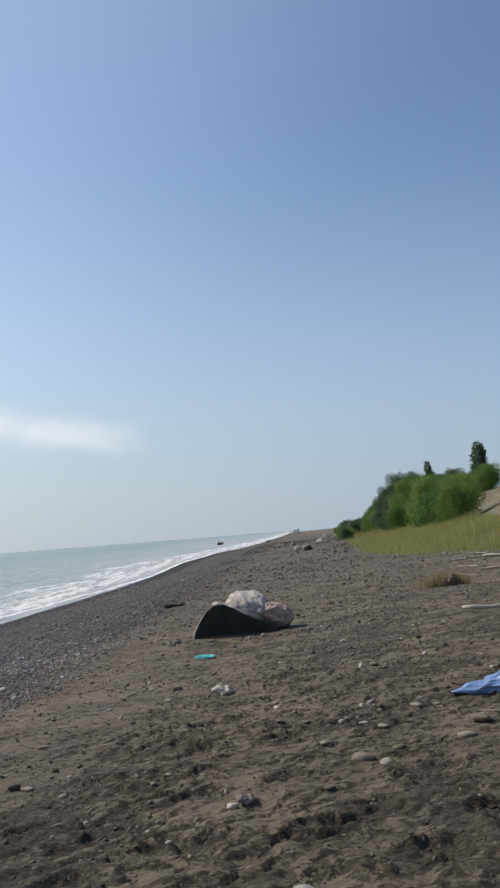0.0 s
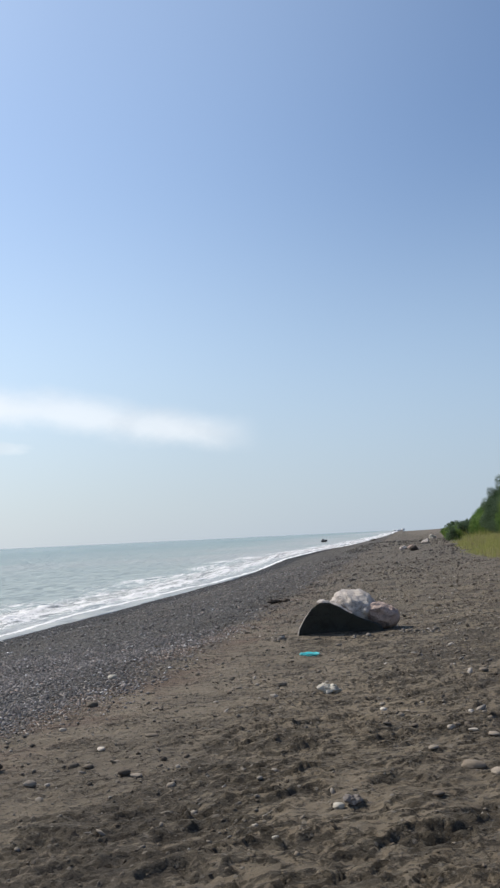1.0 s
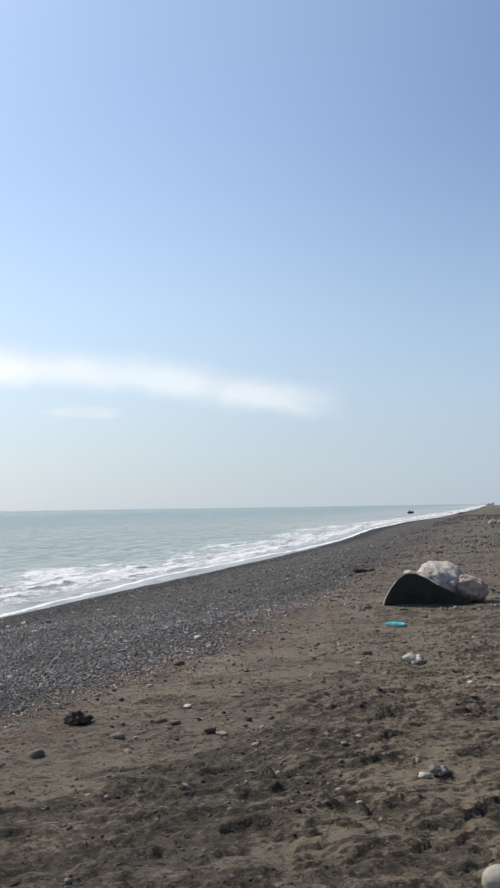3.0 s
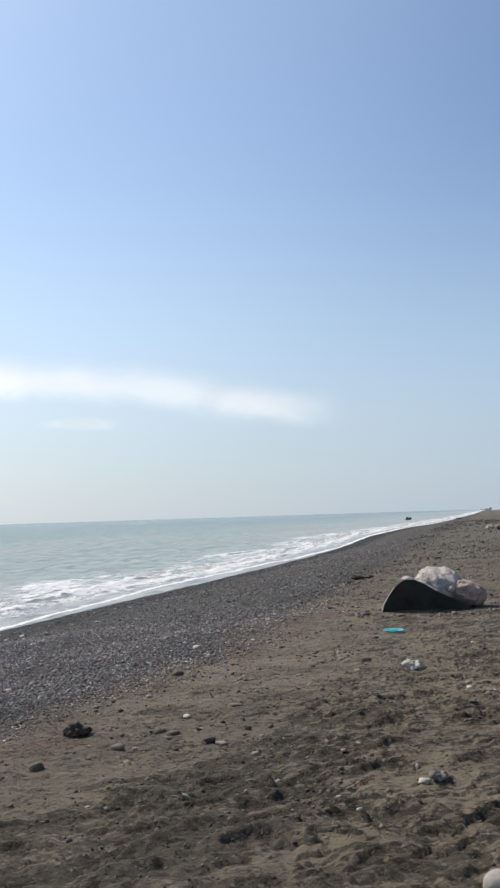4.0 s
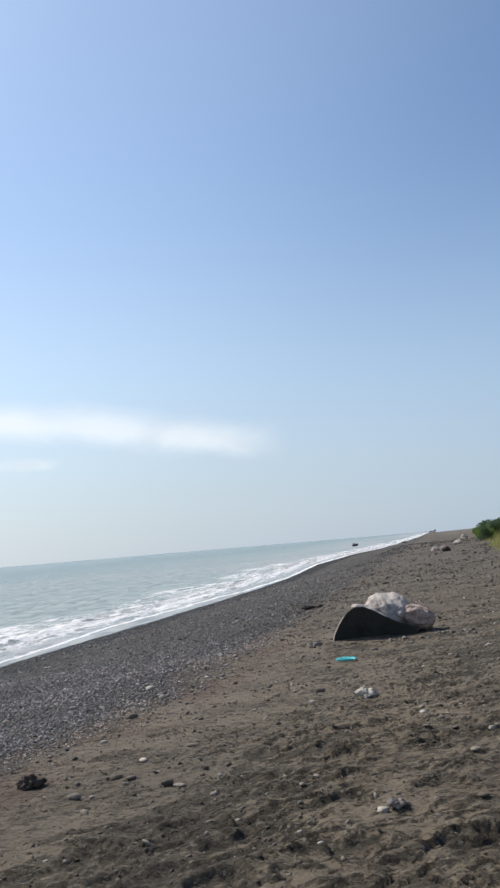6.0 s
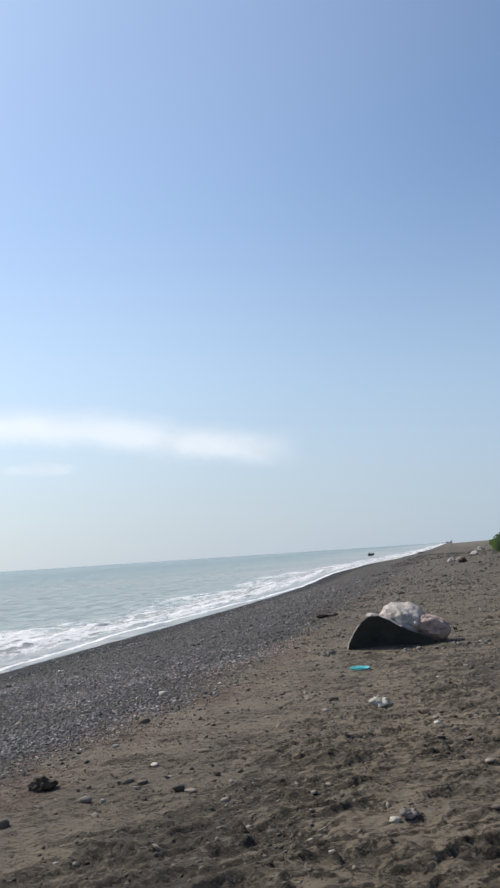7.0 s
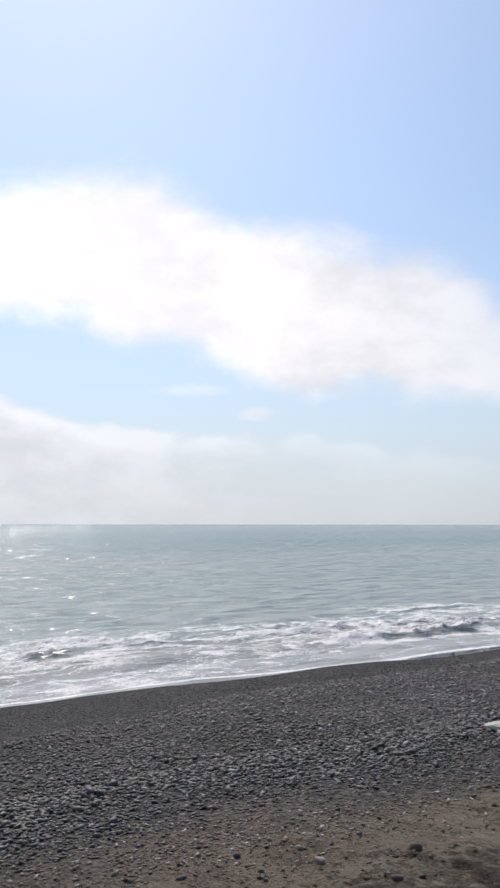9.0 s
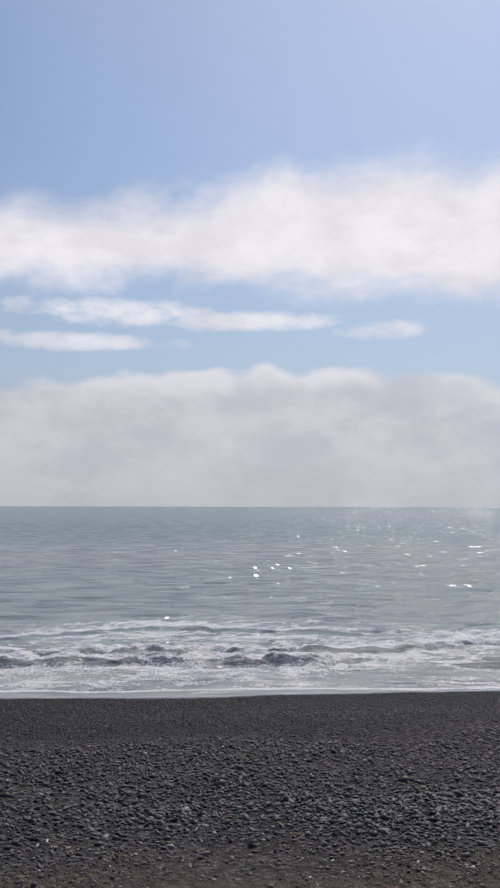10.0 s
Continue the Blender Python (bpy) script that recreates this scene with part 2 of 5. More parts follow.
    dry = n.mix(n.step(y, 12.0, 45.0, 0.0, 0.55), dry, n.mix(n.step(far, 0.35, 0.65), (0.085, 0.078, 0.07), (0.135, 0.12, 0.103)))
    # soil under the plants
    earth = n.mix(n.step(blotch, 0.3, 0.7), (0.14, 0.12, 0.075), (0.25, 0.22, 0.15))
    dry = n.mix(n.step(n.math("SUBTRACT", n.math("ADD", x, n.math("MULTIPLY", wander, 1.5)), n.math("MAXIMUM", n.math("MULTIPLY_ADD", y, 0.0547, -3.7), 0.0)), 9.0, 13.0), dry, earth)
    soak = n.math("ADD", n.math("ADD", x, n.math("MULTIPLY", wander, 0.7)), n.math("MULTIPLY", n.math("MINIMUM", n.math("MAXIMUM", y, 0.0), 9.0), 0.3))
    wet = n.step(soak, -7.2, -8.6)
    colour = n.mix(wet, dry, n.mix(0.85, dry, (0.014, 0.014, 0.0155)))
    rough = n.step(wet, 0.0, 1.0, 0.9, 0.8)
    pebble = n.math("MULTIPLY", n.math("SUBTRACT", 1.0, cells.outputs["Distance"]), n.math("MULTIPLY", shingle, 1.4))
    height = n.math("ADD", pebble, n.math("ADD", n.math("ADD", n.math("MULTIPLY", fine, 0.9), n.math("ADD", n.math("MULTIPLY", open_sand, -1.4), n.math("MULTIPLY", level, 0.9))), n.math("ADD", n.math("MULTIPLY", grit, 0.8), n.math("MULTIPLY", chip, 0.6))))
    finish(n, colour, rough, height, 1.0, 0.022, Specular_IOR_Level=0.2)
    return mat


def stone_material(name, stops, rough=0.75, speck=(0.05, 0.05, 0.05), island=False, scale=30.0, sheen=0.1):
    mat, n = material(name)
    place = n.add("ShaderNodeTexCoord").outputs["Object"]
    pick = n.add("ShaderNodeNewGeometry").outputs["Random Per Island"] if island else n.add("ShaderNodeObjectInfo").outputs["Random"]
    base = n.ramp(pick, stops)
    grain = n.noise(place, scale, 6.0, 0.65)
    blotch = n.noise(place, scale * 0.18, 4.0, 0.6)
    colour = n.mix(n.step(blotch, 0.35, 0.7, 0.0, 0.45), base, n.mix(0.6, base, speck))
    colour = n.mix(n.step(grain, 0.55, 0.75, 0.0, 0.4), colour, speck)
    finish(n, colour, rough, grain, 0.5, 0.006, Specular_IOR_Level=sheen)
    return mat


def water_material():
    mat, n = material("sea_water_with_foam")
    place = n.add("ShaderNodeNewGeometry").outputs["Position"]
    foam = n.add("ShaderNodeAttribute", attribute_name="foam").outputs["Fac"]
    lace = n.noise(n.scaled(place, 1.0, 0.45, 1.0), 2.6, 7.0, 0.66, 0.6)
    fine = n.noise(n.scaled(place, 1.0, 0.6, 1.0), 11.0, 5.0, 0.65)
    fizz = n.noise(n.scaled(place, 1.0, 0.8, 1.0), 27.0, 3.0, 0.6)
    fine = n.math("ADD", fine, n.math("MULTIPLY", n.math("SUBTRACT", fizz, 0.5), 1.5))
    edge = n.math("ADD", foam, n.math("MULTIPLY", n.math("SUBTRACT", n.math("ADD", lace, n.math("MULTIPLY", fine, 0.5)), 0.75), 2.2))
    cover = n.step(edge, 0.36, 0.68)
    cover = n.math("MULTIPLY", cover, n.step(foam, 0.03, 0.2, 0.0, 0.95))
    silt = n.add("ShaderNodeAttribute", attribute_name="across").outputs["Fac"]
    deep = n.mix(n.step(silt, -120.0, -16.0), (0.25, 0.318, 0.33), (0.37, 0.385, 0.382))
    deep = n.mix(n.step(silt, -15.3, -14.5), deep, (0.44, 0.42, 0.42))
    deep = n.mix(n.math("MULTIPLY", n.step(silt, -19.5, -17.0), n.step(silt, -14.9, -15.4)), deep, (0.34, 0.305, 0.29))
    patch = n.noise(n.scaled(place, 0.02, 0.006, 1.0), 1.0, 5.0, 0.6)
    deep = n.mix(n.step(patch, 0.4, 0.65, 0.0, 0.35), deep, (0.18, 0.29, 0.285))
    small = n.noise(n.scaled(place, 1.0, 0.35, 1.0), 2.2, 5.0, 0.6)
    large = n.noise(n.scaled(place, 0.3, 0.07, 1.0), 1.0, 4.0, 0.55)
    chop = n.add("ShaderNodeTexNoise", {"Vector": n.scaled(place, 1.0, 0.45, 1.0), "Scale": 1.3, "Detail": 2.0, "Roughness": 0.6}).outputs["Color"]
    height = n.math("ADD", n.math("MULTIPLY", small, 0.4), n.math("MULTIPLY", large, 1.0))
    ripple = n.add("ShaderNodeBump", {"Height": height, "Strength": 1.0, "Distance": 0.5}).outputs[0]
    lean = n.add("ShaderNodeVectorMath", {0: chop, 1: (0.5, 0.5, 0.5)}, operation="SUBTRACT").outputs[0]
    lean = n.add("ShaderNodeVectorMath", {0: lean, 1: (1.8, 1.6, 0.0)}, operation="MULTIPLY").outputs[0]
    facet = n.add("ShaderNodeTexVoronoi", {"Vector": n.add("ShaderNodeVectorMath", {0: n.scaled(place, 3.4, 6.2, 1.0), 1: n.add("ShaderNodeTexNoise", {"Vector": place, "Scale": 3.0, "Detail": 2.0}).outputs["Color"]}, operation="ADD").outputs[0], "Scale": 1.0})
    pick = n.add("ShaderNodeSeparateColor", {0: facet.outputs["Color"]})
    chosen = n.math("MULTIPLY", n.step(pick.outputs[2], 0.6, 0.62), n.math("MULTIPLY", n.step(facet.outputs["Distance"], 0.4, 0.28), n.step(silt, -14.4, -14.9)))
    slope = n.add("ShaderNodeCombineXYZ", {0: n.math("MULTIPLY_ADD", pick.outputs[0], 0.45, 0.1), 1: n.math("MULTIPLY_ADD", pick.outputs[1], 0.9, -0.45), 2: 1.0}).outputs[0]
    lean = n.add("ShaderNodeVectorMath", {0: lean, 1: ripple}, operation="ADD").outputs[0]
    lean = n.mix(n.math("MULTIPLY", chosen, 0.9), lean, slope)
    dull = n.add("ShaderNodeVectorMath", {0: lean}, operation="NORMALIZE").outputs[0]
    # long wavelets further out catch the sun too
    swell = n.add("ShaderNodeTexVoronoi", {"Vector": n.scaled(place, 0.4, 3.6, 1.0), "Scale": 1.0}, voronoi_dimensions="2D")
    pick = n.add("ShaderNodeSeparateColor", {0: swell.outputs["Color"]})
    chosen = n.math("MULTIPLY", n.step(pick.outputs[2], 0.58, 0.6), n.math("MULTIPLY", n.step(swell.outputs["Distance"], 0.26, 0.18), n.step(silt, -26.0, -34.0)))
    slope = n.add("ShaderNodeCombineXYZ", {0: n.math("MULTIPLY_ADD", pick.outputs[0], 0.2, 0.31), 1: n.math("MULTIPLY_ADD", pick.outputs[1], 0.5, -0.25), 2: 1.0}).outputs[0]
    lean = n.mix(n.math("MULTIPLY", chosen, 0.95), lean, slope)
    ripple = n.add("ShaderNodeVectorMath", {0: lean}, operation="NORMALIZE").outputs[0]
    water = n.add("ShaderNodeBsdfPrincipled", {"Base Color": deep, "Roughness": 0.13, "IOR": 1.33, "Specular IOR Level": 0.35, "Normal": ripple})
    froth = n.add("ShaderNodeBump", {"Height": n.math("ADD", lace, fine), "Strength": 0.6, "Distance": 0.06}).outputs[0]
    white = n.add("ShaderNodeBsdfPrincipled", {"Base Color": (0.82, 0.81, 0.8, 1), "Roughness": 0.8, "Normal": froth})
    murk = n.add("ShaderNodeBsdfDiffuse", {0: deep, "Normal": dull})
    sea_mix = n.add("ShaderNodeMixShader", {0: n.step(silt, -60.0, -420.0, 0.6, 0.4), 1: water.outputs[0], 2: murk.outputs[0]})
    both = n.add("ShaderNodeMixShader", {0: cover, 1: sea_mix.outputs[0], 2: white.outputs[0]})
    n.add("ShaderNodeOutputMaterial", {0: both.outputs[0]})
    return mat


def leaf_material(name, dark, light, dry=None):
    mat, n = material(name)
    pick = n.add("ShaderNodeNewGeometry").outputs["Random Per Island"]
    tree = n.add("ShaderNodeObjectInfo").outputs["Random"]
    colour = n.mix(pick, dark, light)
    colour = n.mix(n.step(tree, 0.3, 1.0, 0.0, 0.6), colour, dry or light)
    shader = n.add("ShaderNodeBsdfPrincipled", {"Base Color": colour, "Roughness": 0.6, "Specular IOR Level": 0.25})
    thin = n.add("ShaderNodeBsdfTranslucent", {0: colour})
    both = n.add("ShaderNodeMixShader", {0: 0.45, 1: shader.outputs[0], 2: thin.outputs[0]})
    n.add("ShaderNodeOutputMaterial", {0: both.outputs[0]})
    return mat


def plain(name, colour, rough=0.7, vary=0.3, scale=20.0, dark=(0.03, 0.03, 0.03), **more):
    mat, n = material(name)
    place = n.add("ShaderNodeTexCoord").outputs["Object"]
    a, b = n.noise(place, scale, 6.0, 0.65), n.noise(place, scale * 0.15, 4.0, 0.6)
    c = n.mix(n.step(b, 0.3, 0.75, 0.0, vary), colour, dark)
    c = n.mix(n.step(a, 0.5, 0.8, 0.0, vary), c, dark)
    finish(n, c, rough, a, 0.5, 0.008, **more)
    return mat


def rock_material(name, base, stain, scale=6.0):
    """Weathered rock: stains, cracks and a coarse grain."""
    mat, n = material(name)
    place = n.add("ShaderNodeTexCoord").outputs["Object"]
    broad = n.noise(place, scale * 0.6, 7.0, 0.68, 0.8)
    fine = n.noise(place, scale * 5, 7.0, 0.72)
    crack = n.math("ABSOLUTE", n.math("SUBTRACT", n.noise(place, scale * 0.9, 6.0, 0.6, 1.2), 0.5))
    colour = n.mix(n.step(broad, 0.46, 0.68, 0.0, 0.55), base, stain)
    colour = n.mix(n.step(fine, 0.54, 0.74, 0.0, 0.3), colour, stain)
    colour = n.mix(n.step(crack, 0.02, 0.0, 0.0, 0.5), colour, n.mix(0.6, stain, (0.01, 0.01, 0.01)))
    height = n.math("ADD", n.math("MULTIPLY", n.step(crack, 0.0, 0.05), 0.4), n.math("ADD", n.math("MULTIPLY", fine, 0.6), broad))
    finish(n, colour, 0.88, height, 0.7, 0.03, Specular_IOR_Level=0.25)
    return mat


GREYS = [(0.0, (0.047, 0.044, 0.044)), (0.35, (0.092, 0.087, 0.086)), (0.6, (0.146, 0.137, 0.132)), (0.84, (0.165, 0.149, 0.136)),
         (0.9, (0.18, 0.143, 0.12)), (0.96, (0.24, 0.22, 0.205)), (1.0, (0.46, 0.43, 0.4))]
TANS = [(0.0, (0.09, 0.073, 0.057)), (0.4, (0.145, 0.121, 0.094)), (0.75, (0.21, 0.18, 0.145)), (1.0, (0.40, 0.355, 0.30))]
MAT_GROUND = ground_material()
MAT_WATER = water_material()
MAT_SHINGLE = stone_material("shingle_pebbles", [(place, tuple(0.72 * v for v in tone)) for place, tone in GREYS], 0.5, island=True, scale=12.0, sheen=0.2)
MAT_DRYSHINGLE = stone_material("dry_shingle_pebbles", [(place, tuple(min(0.6, 1.75 * v) for v in tone)) for place, tone in GREYS], 0.75, island=True, scale=12.0)
MAT_STREWN = stone_material("strewn_pebbles", [(0.0, (0.06, 0.055, 0.05)), (0.5, (0.11, 0.1, 0.088)), (0.85, (0.17, 0.155, 0.135)), (1.0, (0.3, 0.28, 0.25))], 0.8, island=True, scale=12.0)
MAT_GRIT = stone_material("scattered_pebbles", TANS, 0.75, island=True, scale=12.0)
MAT_STONE = stone_material("beach_stone", TANS, 0.75)
MAT_STONES = stone_material("flat_stones", [(0.0, (0.13, 0.11, 0.088)), (0.5, (0.2, 0.175, 0.145)), (0.85, (0.28, 0.25, 0.21)), (1.0, (0.45, 0.41, 0.36))], 0.8, island=True, scale=12.0)
MAT_WHITE = plain("white_stone", (0.44, 0.40, 0.33), 0.75, 0.3, 25.0, (0.28, 0.26, 0.23))
MAT_BOULDER = rock_material("pale_boulder", (0.48, 0.43, 0.385), (0.17, 0.15, 0.135), 4.0)
MAT_PINK = rock_material("pinkish_boulder", (0.45, 0.34, 0.285), (0.15, 0.108, 0.092), 4.0)
MAT_CLOD = plain("dark_clod", (0.085, 0.066, 0.052), 0.95, 0.5, 14.0, (0.02, 0.017, 0.014))
MAT_WOOD = plain("bleached_driftwood", (0.46, 0.41, 0.33), 0.85, 0.5, 16.0, (0.16, 0.13, 0.10))
MAT_BARK = plain("bark", (0.12, 0.09, 0.065), 0.9, 0.5, 8.0, (0.04, 0.03, 0.02))
MAT_BLUE = plain("blue_plastic", (0.17, 0.27, 0.46), 0.2, 0.3, 9.0, (0.02, 0.05, 0.2))
MAT_CYAN = plain("turquoise_plastic", (0.05, 0.52, 0.56), 0.35, 0.2, 30.0, (0.02, 0.2, 0.2))
MAT_HULL = plain("dark_hull", (0.03, 0.03, 0.035), 0.6, 0.3)
MAT_FAR = plain("hazy_concrete", (0.7, 0.7, 0.7), 0.8, 0.3, 0.2, (0.5, 0.5, 0.5))
MAT_LEAF = leaf_material("leaves", (0.045, 0.1, 0.028), (0.15, 0.27, 0.06), (0.2, 0.27, 0.06))
MAT_DARKLEAF = leaf_material("dark_leaves", (0.05, 0.088, 0.05), (0.105, 0.155, 0.08))
MAT_GRASS = leaf_material("grass_blades", (0.17, 0.21, 0.055), (0.38, 0.37, 0.13))
MAT_DRYGRASS = leaf_material("dry_grass", (0.16, 0.13, 0.07), (0.34, 0.28, 0.16))

# ---- ground ----
rng = np.random.default_rng(7)


def hashed(ix, iy, seed):
    h = (ix.astype(np.int64) * 374761393 + iy.astype(np.int64) * 668265263 + seed * 1442695041) & 0xFFFFFFFF
    h = ((h ^ (h >> 13)) * 1274126177) & 0xFFFFFFFF
    return ((h ^ (h >> 16)) & 0xFFFF) / 65535.0


def field(x, y, seed):
    """Smooth random values between -1 and 1, one to a metre."""
    ix, iy = np.floor(x), np.floor(y)
    fx, fy = x - ix, y - iy
    fx, fy = fx * fx * fx * (fx * (fx * 6 - 15) + 10), fy * fy * fy * (fy * (fy * 6 - 15) + 10)
    a, b = hashed(ix, iy, seed), hashed(ix + 1, iy, seed)
    c, d = hashed(ix, iy + 1, seed), hashed(ix + 1, iy + 1, seed)
    return 2 * ((a * (1 - fx) + b * fx) * (1 - fy) + (c * (1 - fx) + d * fx) * fy) - 1


def graded(lo, fine_lo, fine_hi, hi, step, growth=1.05, under=None):
    mid = list(np.arange(fine_lo, fine_hi, step))
    up, s = [fine_hi], step
    while up[-1] < hi:
        s *= growth
        up.append(up[-1] + s)
    down, s, growth = [], step, under or growth
    v = fine_lo
    while v > lo:
        s *= growth
        v -= s
        down.append(v)
    return np.array(down[::-1] + mid + up)


PROFILE_X = [-400, -60, -20, -13, -11, -8, -5, -3.5, 0, 4, 8, 12, 16, 25, 40, 80, 1000]
PROFILE_Z = [-12, -5.0, -2.3, -1.4, -1.12, -0.68, -0.27, -0.12, 0, 0.12, 0.45, 1.7, 3.6, 5.4, 7.0, 9.0, 12.0]


def profile(x):
    return np.interp(x, PROFILE_X, PROFILE_Z)


# where the sand gives way to shingle, and where the water stands, along the shore
EDGE_Y, EDGE_X = [-3, 0.5, 2, 4, 7, 10, 15, 60], [-5.1, -4.88, -4.6, -4.5, -4.2, -3.8, -3.45, -3.5]
SHORE_Y = [-10, 0, 10, 20, 40, 62, 80, 108, 145, 200, 300, 500, 2000]
SHORE_X = [-14.6, -14.25, -13.95, -13.6, -12.9, -12.4, -12.9, -14.7, -14.6, -12.0, -10.3, -8.8, -8.4]


def across(x, y):
    """How far a place lies from the sand's edge (-3.8) and the waterline (-13), whichever way these run."""
    e, w = np.interp(y, EDGE_Y, EDGE_X), np.interp(y, SHORE_Y, SHORE_X)
    u = np.where(x > e, x * 3.8 / -e, -3.8 - (e - x) / (e - w) * 9.2)
    return np.where(x > 0, x, np.where(x < w, x - w - 13.0, u))


def landward(u, y):
    """The x of a place across the beach: the reverse of across()."""
    e, w = np.interp(y, EDGE_Y, EDGE_X), np.interp(y, SHORE_Y, SHORE_X)
    x = np.where(u > -3.8, u * -e / 3.8, e - (-3.8 - u) / 9.2 * (e - w))
    return np.where(u > 0, u, np.where(u < -13.0, u + 13.0 + w, x))


gx = graded(-300, -3.6, 1.7, 900, 0.019, 1.052)
gy = graded(-500, 3.3, 7.3, 4900, 0.019, 1.022, 1.12)
GX, GY = np.meshgrid(gx, gy)
sandy = np.clip((across(GX, GY) + 5.0) / 1.6, 0, 1) * np.clip((12 - GX) / 3, 0, 1)
near = np.clip((60 - np.hypot(GX, GY)) / 40, 0, 1)
trample = np.clip((15 - np.hypot(GX * 0.9, GY)) / 7, 0.3, 1)
GU = across(GX, GY)
INLAND = np.clip(0.0547 * GY - 3.7, 0, 400) * np.clip(GX / 4, 0, 1)
GZ = profile(GU - INLAND + 0.35 * field(GX * 0 + 3.3, GY / 9, 5) * np.clip((-GX - 3) / 5, 0, 1))
GZ += 0.05 * field(GX / 2.1, GY / 2.6, 11) * near
rough = 0.012 * field(GX / 0.42, GY / 0.5, 12) + 0.011 * field(GX / 0.19, GY / 0.21, 13) + 0.009 * field(GX / 0.09, GY / 0.09, 14)
lumps = np.maximum(0, field(GX / 0.16, GY / 0.15, 15) - 0.25) * 0.02 * np.clip(field(GX / 1.3, GY / 0.9, 16) * 2 + 0.5, 0, 1)
broken = np.clip(0.42 + 0.4 * np.clip((GX + 1.2) / 1.5, 0, 1) + 1.15 * field(GX / 1.3, GY / 0.9, 17) + 0.7 * field(GX / 0.5, GY / 0.4, 18), 0, 1)
broken = np.clip(broken - 0.45 * np.clip((-1.4 - GX) / 1.0, 0, 1) * np.clip((GY - 4.5) / 2, 0, 1), 0, 1)
# the trodden ground nearest the path is rougher than the smooth strip beside the shingle
TRODDEN = np.clip((4.3 + 1.65 * (GX + 3.15) - GY) / 0.6, 0, 1) * np.clip((GX + 3.6) / 0.4, 0, 1)
broken = np.clip(broken + 0.3 * TRODDEN * np.clip((-0.8 - GX) / 0.8, 0, 1), 0, 1)
broken *= np.clip((GY - 1.8) / 1.2, 0, 1) * np.clip((5.5 - GX) / 2, 0, 1) * np.clip((34 - GY) / 12, 0, 1)
warp = 0.14 * field(GX / 0.35, GY / 0.35, 19) + 0.05 * field(GX / 0.12, GY / 0.1, 23)
skew, athwart = 0.8 * GX + 0.6 * GY + warp, -0.6 * GX + 0.8 * GY - warp
crumble = 0.35 * field(GX / 0.075, GY / 0.065, 28) + 0.28 * field(GX / 0.042, GY / 0.038, 39) + 0.2 * field(GX / 0.026, GY / 0.024, 40)
edge = field(skew / 0.5, athwart / 0.15, 20) + 0.5 * field(skew / 0.17, athwart / 0.1, 21) + crumble
crust = 1 / (1 + np.exp(-(edge + 0.2) / 0.06))
edge = field(skew / 0.8, athwart / 0.34, 29) + 0.4 * field(GX / 0.2, GY / 0.15, 30) + crumble
crust2 = 1 / (1 + np.exp(-(edge + 0.1) / 0.06))
clods = np.maximum(0, field(GX / 0.085, GY / 0.065, 22) - 0.05) * 0.022
along, cross = GX * 0.96 + GY * 0.28 + 0.3 * field(GX / 0.7, GY / 0.7, 24), -GX * 0.28 + GY * 0.96 + 0.12 * field(GX / 0.4, GY / 0.4, 25)
ridge = np.clip(1 - 2.4 * np.abs(field(along / 0.4, cross / 0.09, 26) + 0.25 * field(GX / 0.06, GY / 0.05, 89)), 0, 1)
ridge *= np.clip(field(GX / 0.5, GY / 0.35, 27) * 1.5 + 0.3, 0, 1) * np.clip((GY - 1.8) / 1.2, 0, 1) * np.clip((22 - GY) / 8, 0, 1)
# flaking crust: thin plates, each ending in a small scarp towards the south and falling off gently behind
scarp_shade = np.zeros_like(GX)
for long, deep, tall, seed in ((0.4, 0.46, 0.017, 120), (0.2, 0.21, 0.016, 130), (0.3, 0.33, 0.018, 140), (0.13, 0.12, 0.012, 170), (0.16, 0.15, 0.013, 180)):
    t = athwart / deep + 0.75 * field(skew / (1.6 * long), athwart / (1.3 * deep), seed) + 0.35 * crumble
    fr = t - np.floor(t)
    there = np.clip(2.6 * field(skew / long, athwart / (0.8 * deep), seed + 1) + 0.9 * field(GX / 1.6, GY / 1.0, seed + 2) + 0.12, 0, 1)
    there *= np.clip((GY - 1.8) / 1.0, 0, 1) * np.clip((26 - GY) / 10, 0, 1) * np.maximum(np.clip(0.7 + 0.5 * (GX + 1.5), 0.25, 1), TRODDEN)
    GZ += tall * np.where(fr < 0.09, fr / 0.09, (1 - fr) / 0.91) * (1 + 0.6 * crumble) * there * sandy * near * trample
    scarp_shade = np.maximum(scarp_shade, there * np.clip(1 - fr / 0.3, 0, 1))
GZ += ((0.35 + 0.45 * broken) * rough + 0.6 * lumps + 0.012 * ridge + broken * (0.014 * crust + 0.010 * crust2 + (1 - crust) * (0.5 * clods + 0.014 * crumble))) * sandy * near * trample
# dug hollows with damp sand laid bare: place and half length
HOLLOWS = [(-1.37, 4.90, 0.19), (-1.77, 4.90, 0.16), (-2.17, 4.79, 0.16), (0.21, 4.84, 0.22), (-0.07, 4.63, 0.21), (-1.88, 4.38, 0.12), (-1.64, 4.51, 0.10), (-1.70, 5.31, 0.13), (-2.35, 5.29, 0.12), (-0.86, 4.66, 0.12), (-0.93, 7.50, 0.15), (-0.62, 7.64, 0.13), (-0.81, 5.49, 0.13), (-0.22, 5.67, 0.12), (-1.31, 4.26, 0.16), (-0.62, 4.61, 0.15), (-2.76, 4.36, 0.11), (-2.48, 4.07, 0.10), (0.19, 4.70, 0.2), (0.3, 5.0, 0.14), (0.67, 5.52, 0.22), (0.65, 4.94, 0.16), (-0.01, 4.49, 0.15), (0.83, 6.86, 0.14), (0.74, 4.3, 0.3), (0.4, 4.15, 0.24), (0.95, 4.75, 0.22)]
pit = np.zeros_like(GX)
